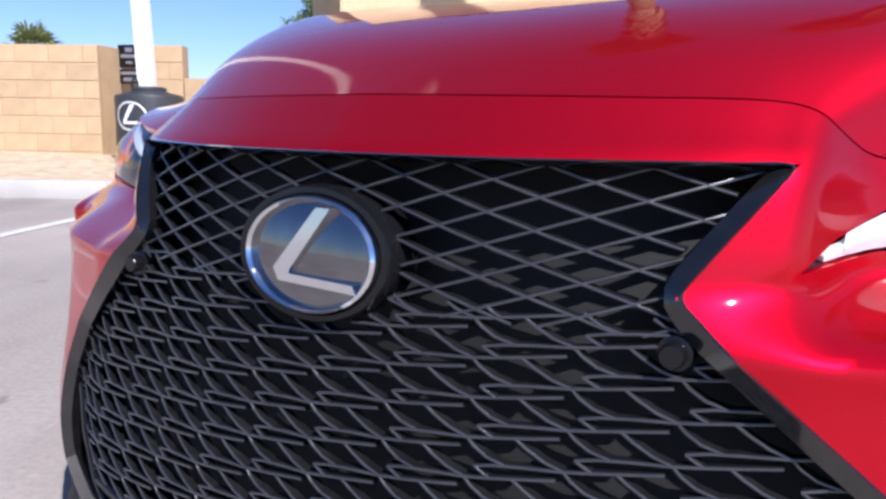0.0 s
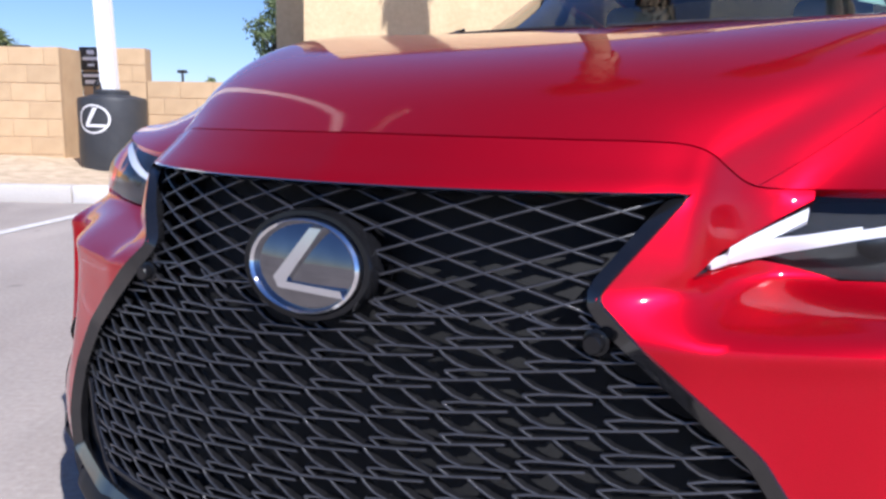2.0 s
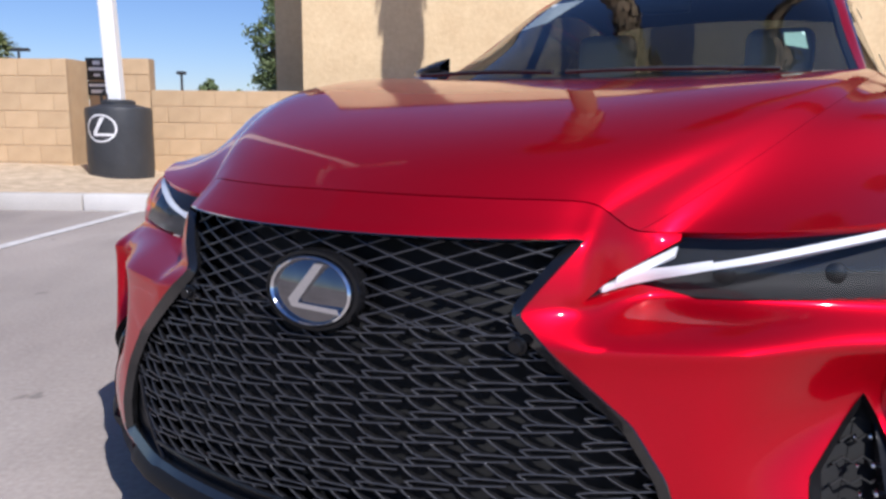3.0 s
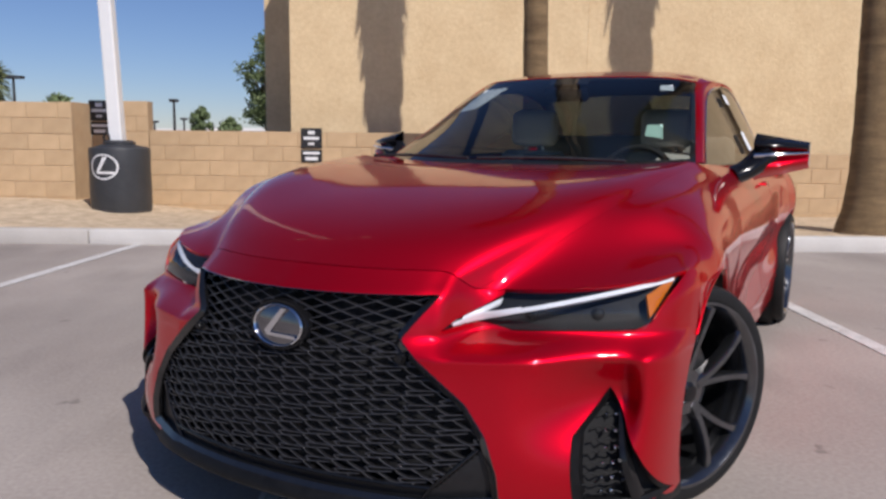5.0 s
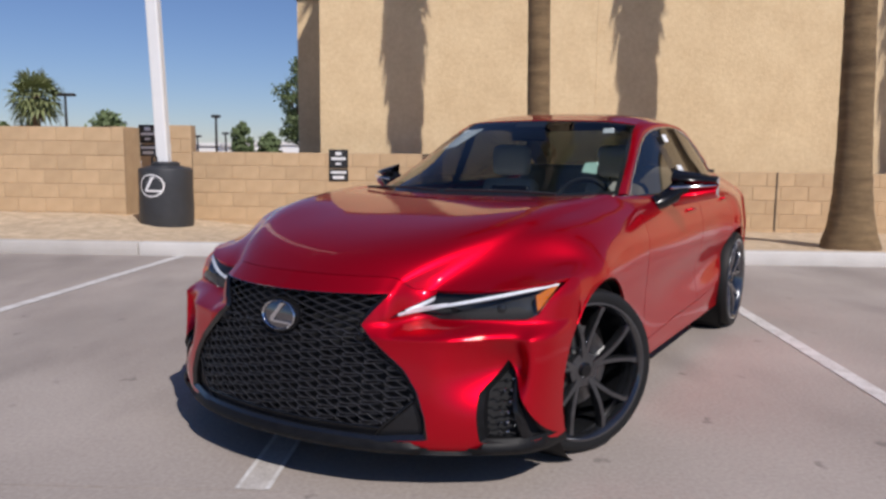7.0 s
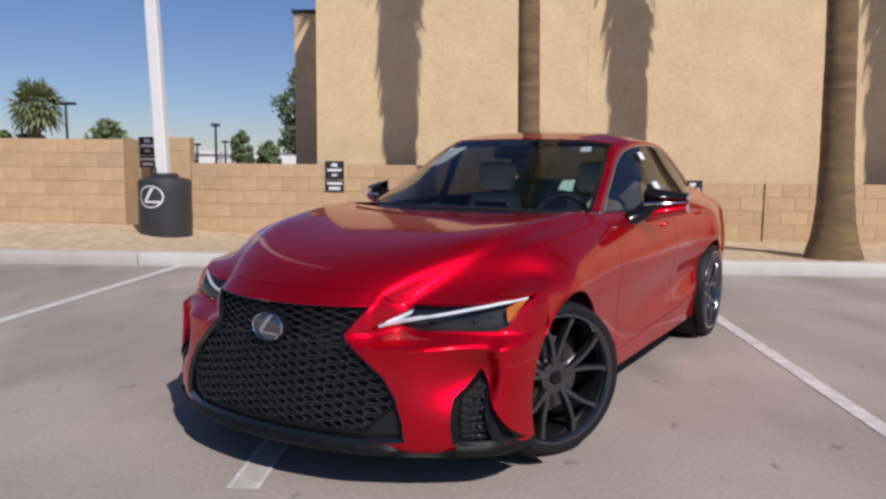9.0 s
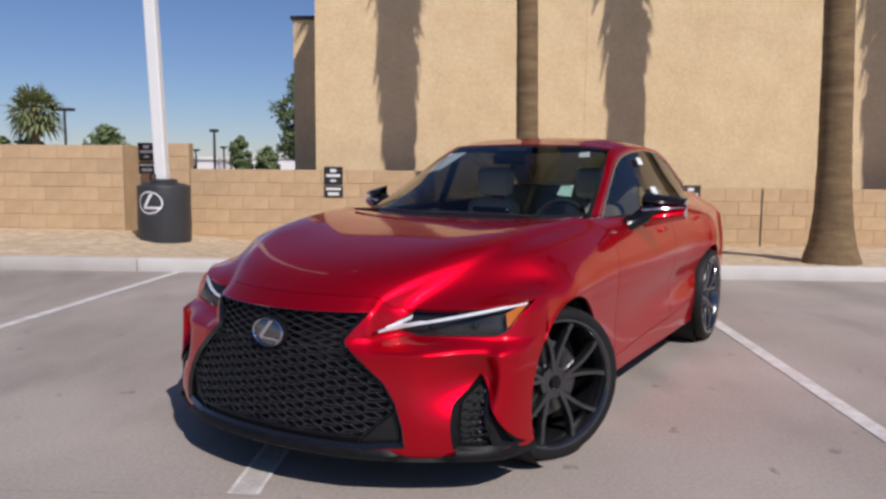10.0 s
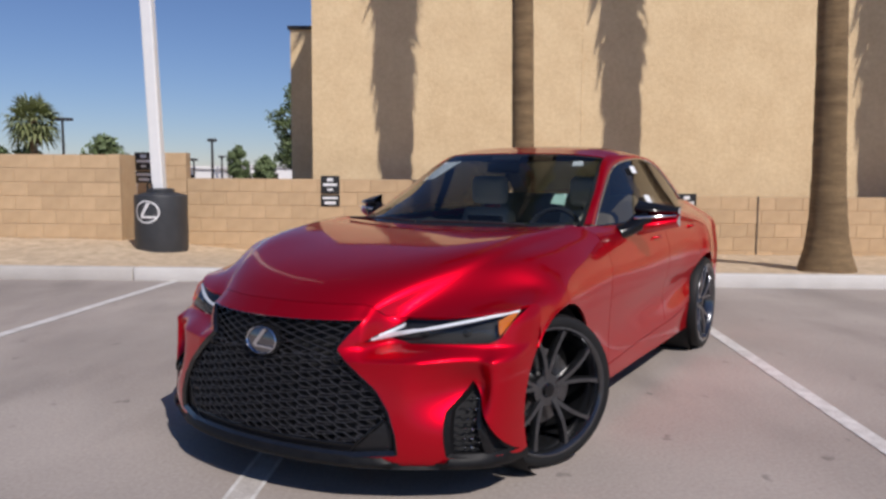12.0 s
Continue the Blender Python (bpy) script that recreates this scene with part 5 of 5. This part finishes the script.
# ---- trees and bushes beyond the wall ----
def leafy(name, u, v, z0, crown, seed, label, category="tree", trunk=0.09, clumps=60, leaf=0.09, per=46):
    """A tree or bush: trunk, limbs, and clumps of small leaves in an uneven crown; crown: half-width, low, high."""
    rnd = random.Random(seed)
    tree = thing(name, label, category, m=SITE @ pose(u, v, z0))
    w, lo, hi = crown
    bm = bmesh.new()
    tube(bm, [V(0, 0, -0.1), V(0.03, 0, (lo + hi) * 0.3), V(0, 0.04, (lo + hi) * 0.62)], [trunk, trunk * 0.7, trunk * 0.3], 8)
    spots = []
    for i in range(clumps):
        a, f, q = rnd.uniform(0, 6.283), rnd.random(), rnd.random() ** 0.6
        z = lo + (hi - lo) * f
        r = w * q * (1 - abs(2 * f - 0.85) ** 2.2 * 0.62) * (0.75 + 0.5 * noise.noise((math.cos(a) * 1.7, math.sin(a) * 1.7, f * 4 + seed)))
        spots.append(V(math.cos(a) * r, math.sin(a) * r, z))
    for p in spots[::4]:
        tube(bm, [V(0, 0, lo + (p.z - lo) * 0.3), p * 0.55 + V(0, 0, p.z * 0.4), p], [trunk * 0.4, trunk * 0.2, trunk * 0.08], 5, False)
    part("trunk", bm, BARK, tree)
    bm = bmesh.new()
    for p in spots:
        s = w * rnd.uniform(0.14, 0.26)
        for _ in range(per):
            d = V(rnd.gauss(0, 1), rnd.gauss(0, 1), rnd.gauss(0, 0.8))
            c = p + d * s * 0.55
            x = V(rnd.gauss(0, 1), rnd.gauss(0, 1), rnd.gauss(0, 1)).normalized() * leaf
            y = x.cross(V(rnd.gauss(0, 1), rnd.gauss(0, 1), rnd.gauss(0, 1))).normalized() * leaf * 0.5
            q = [bm.verts.new(c + k) for k in (-x, y, x, -y)]
            bm.faces.new(q)
    part("crown", bm, LEAF, tree)
    return tree


leafy("tree", -3.42, 16.0, 0, (0.72, 1.45, 3.3), 21, "green pine beside the stucco building", clumps=75, leaf=0.045, per=80)
leafy("bush", -22.6, 46, 0, (1.6, 1.0, 3.25), 22, "distant rounded green shrub", "bush", clumps=50, leaf=0.2)
leafy("bush", -30.0, 47, 0, (1.3, 0.9, 2.7), 23, "distant low green shrub", "bush", clumps=40, leaf=0.2)
leafy("tree", -13.9, 46, 0, (0.85, 0.8, 2.8), 24, "distant green tree beyond the wall", clumps=50, leaf=0.17)
leafy("tree", -12.4, 47, 0, (0.9, 0.8, 2.15), 25, "distant low green tree beyond the wall", clumps=44, leaf=0.17)
leafy("bush", -28.0, 47, 0, (1.2, 0.8, 2.8), 26, "distant green shrub behind the palm", "bush", clumps=30, leaf=0.2)


def street_lamp(u, v, h, arm, label):
    lamp = thing("street_lamp", label, "street lamp", "street lamps", m=SITE @ pose(u, v, 0))
    part("post", tube(bmesh.new(), [V(0, 0, -0.1), V(0, 0, h)], [0.10, 0.07], 8), DARKMETAL, lamp)
    part("lamp_head", boxed(-arm, arm, -0.2, 0.2, h - 0.02, h + 0.16, 0.03), DARKMETAL, lamp, "flat dark lamp head")
    return lamp


street_lamp(-24.62, 45, 4.42, 0.6, "dark car park lamp with a flat head beyond the wall")
street_lamp(-15.2, 45, 3.18, 0.24, "dark car park lamp beyond the low wall")
street_lamp(-20.1, 62, 2.5, 0.25, "far dark car park lamp")
street_lamp(-22.5, 62, 2.25, 0.3, "far dark car park lamp")


def far_house(u0, u1, v, h, label):
    b = thing("far_building", label, "building", m=SITE)
    part("wall", boxed(u0, u1, v, v + 6, -0.1, h), FARWHITE, b, "", False)
    part("roof", boxed(u0 - 0.2, u1 + 0.2, v - 0.2, v + 6.2, h + 0.002, h + 0.25), FARWHITE, b, "", False)
    k = u0 + 1.0
    while k < u1 - 1.2:
        part("window", boxed(k, k + 0.9, v - 0.03, v - 0.002, h - 1.3, h - 0.5), DARKMETAL, b, "dark window", False)
        k += 2.4
    return b


far_house(-29.5, -21.0, 63, 1.55, "low distant white building")
far_house(-20.6, -13.5, 66, 1.72, "low distant white building")


# ---- signs on the block wall ----
def sign(u, v, z0, z1, w, rows, label, turn=0):
    s = thing("wall_sign", label, "sign", "wall signs", m=SITE @ pose(u, v, 0, 0, 0, turn))
    part("plate", boxed(-w / 2, w / 2, -0.012, 0, z0, z1, 0.003), SIGNBLACK, s, "black plate", False)
    for zc, h, ww in rows:
        part("print", boxed(-ww / 2, ww / 2, -0.0145, -0.0125, zc - h / 2, zc + h / 2), WHITE, s, "white print", False)
    return s


def sign_pair(u, v, z0, w, turn, label):
    h = 0.27
    sign(u, v, z0 + 0.19, z0 + 0.46, w, [(z0 + 0.40, 0.05, 0.09), (z0 + 0.325, 0.04, w * 0.74), (z0 + 0.25, 0.03, w * 0.3)], label, turn)
    sign(u, v, z0 + 0.0, z0 + 0.17, w, [(z0 + 0.125, 0.035, w * 0.8), (z0 + 0.05, 0.045, w * 0.6)], label, turn)


sign_pair(-1.25, 8.747, 0.765, 0.285, 0, "black sign with white print on the block wall")
sign_pair(-4.10, 8.747, 1.10, 0.27, 0, "black sign with white print on the wall pier")
sign_pair(4.09, 8.747, 0.535, 0.285, 0, "black sign with white print behind the car")


# ---- block walls ----
def block_wall(name, u0, u1, v, z0, courses, label, thick=0.2, first=-99.0):
    """A wall of concrete blocks in running bond, on a core that shows as the joints; blocks left of first are joined."""
    wall = setting(name, boxed(u0 + 0.004, u1 - 0.004, v + 0.006, v + thick, z0 - 0.25, z0 + courses * 0.203), MORTAR, label, SITE, category="block wall")
    shared = {}
    for c in range(-1, courses):
        x = u0 - (0.2 if c % 2 else 0.0)
        while x < u1 - 0.02:
            a, b = max(x, u0), min(x + 0.4, u1)
            key = round(b - a, 3)
            if key > 0.03:
                top = c == courses - 1
                if (key, top) not in shared:
                    shared[key, top] = finish(box(bmesh.new(), 0, key - 0.009, 0, thick if top else 0.05, 0, 0.194, 0.005), BLOCK, "block", False)
                ob = new("block", shared[key, top])
                ob.parent = wall
                ob.location = (a + 0.004, v + random.uniform(-0.002, 0.002), z0 + c * 0.203 + 0.004)
            x += 0.4
    return wall


block_wall("wall_tall", -13.0, -4.22, 8.20, 0.29, 6, "tall tan concrete block wall")
block_wall("wall_low", -3.445, 2.0, 8.75, 0.158, 5, "low tan concrete block wall beside the building")
block_wall("wall_pier", -4.22, -3.45, 8.75, 0.136, 7, "tan block wall pier beside the black barrel")
block_wall("wall_right", 2.0, 12.5, 8.75, 0.145, 4, "low tan concrete block wall below the stucco building")
setting("wall_return", boxed(-4.42, -4.223, 8.255, 8.76, 0.05, 1.515, 0.006), BLOCK, "shaded end of the tall block wall", SITE, category="block wall")
setting("wall_joint", boxed(5.135, 5.157, 8.740, 8.752, 0.1, 0.96), BARK, "dark vertical joint in the low block wall", SITE, category="joint")

# ---- stucco building ----
BT = 4.04
building = thing("building", "large tan stucco building behind the block wall", "building", m=SITE)
part("wall", boxed(-1.655, 40, 9.45, 24, -0.1, BT), STUCCO, building, "tan stucco wall with a troweled texture", False)
part("wing", boxed(-2.26, -1.657, 10.6, 24, -0.1, 3.72), STUCCO, building, "", False)
part("parapet_cap", boxed(-2.30, -1.659, 10.56, 24, 3.722, 3.78), DARKMETAL, building, "dark metal parapet cap", False)
part("parapet_cap", boxed(-1.70, 40, 9.41, 24, BT + 0.002, BT + 0.08), DARKMETAL, building, "dark metal parapet cap", False)
part("control_joint", boxed(2.592, 2.607, 9.445, 9.46, 0, BT - 0.1), STUCCO, building, "", False)
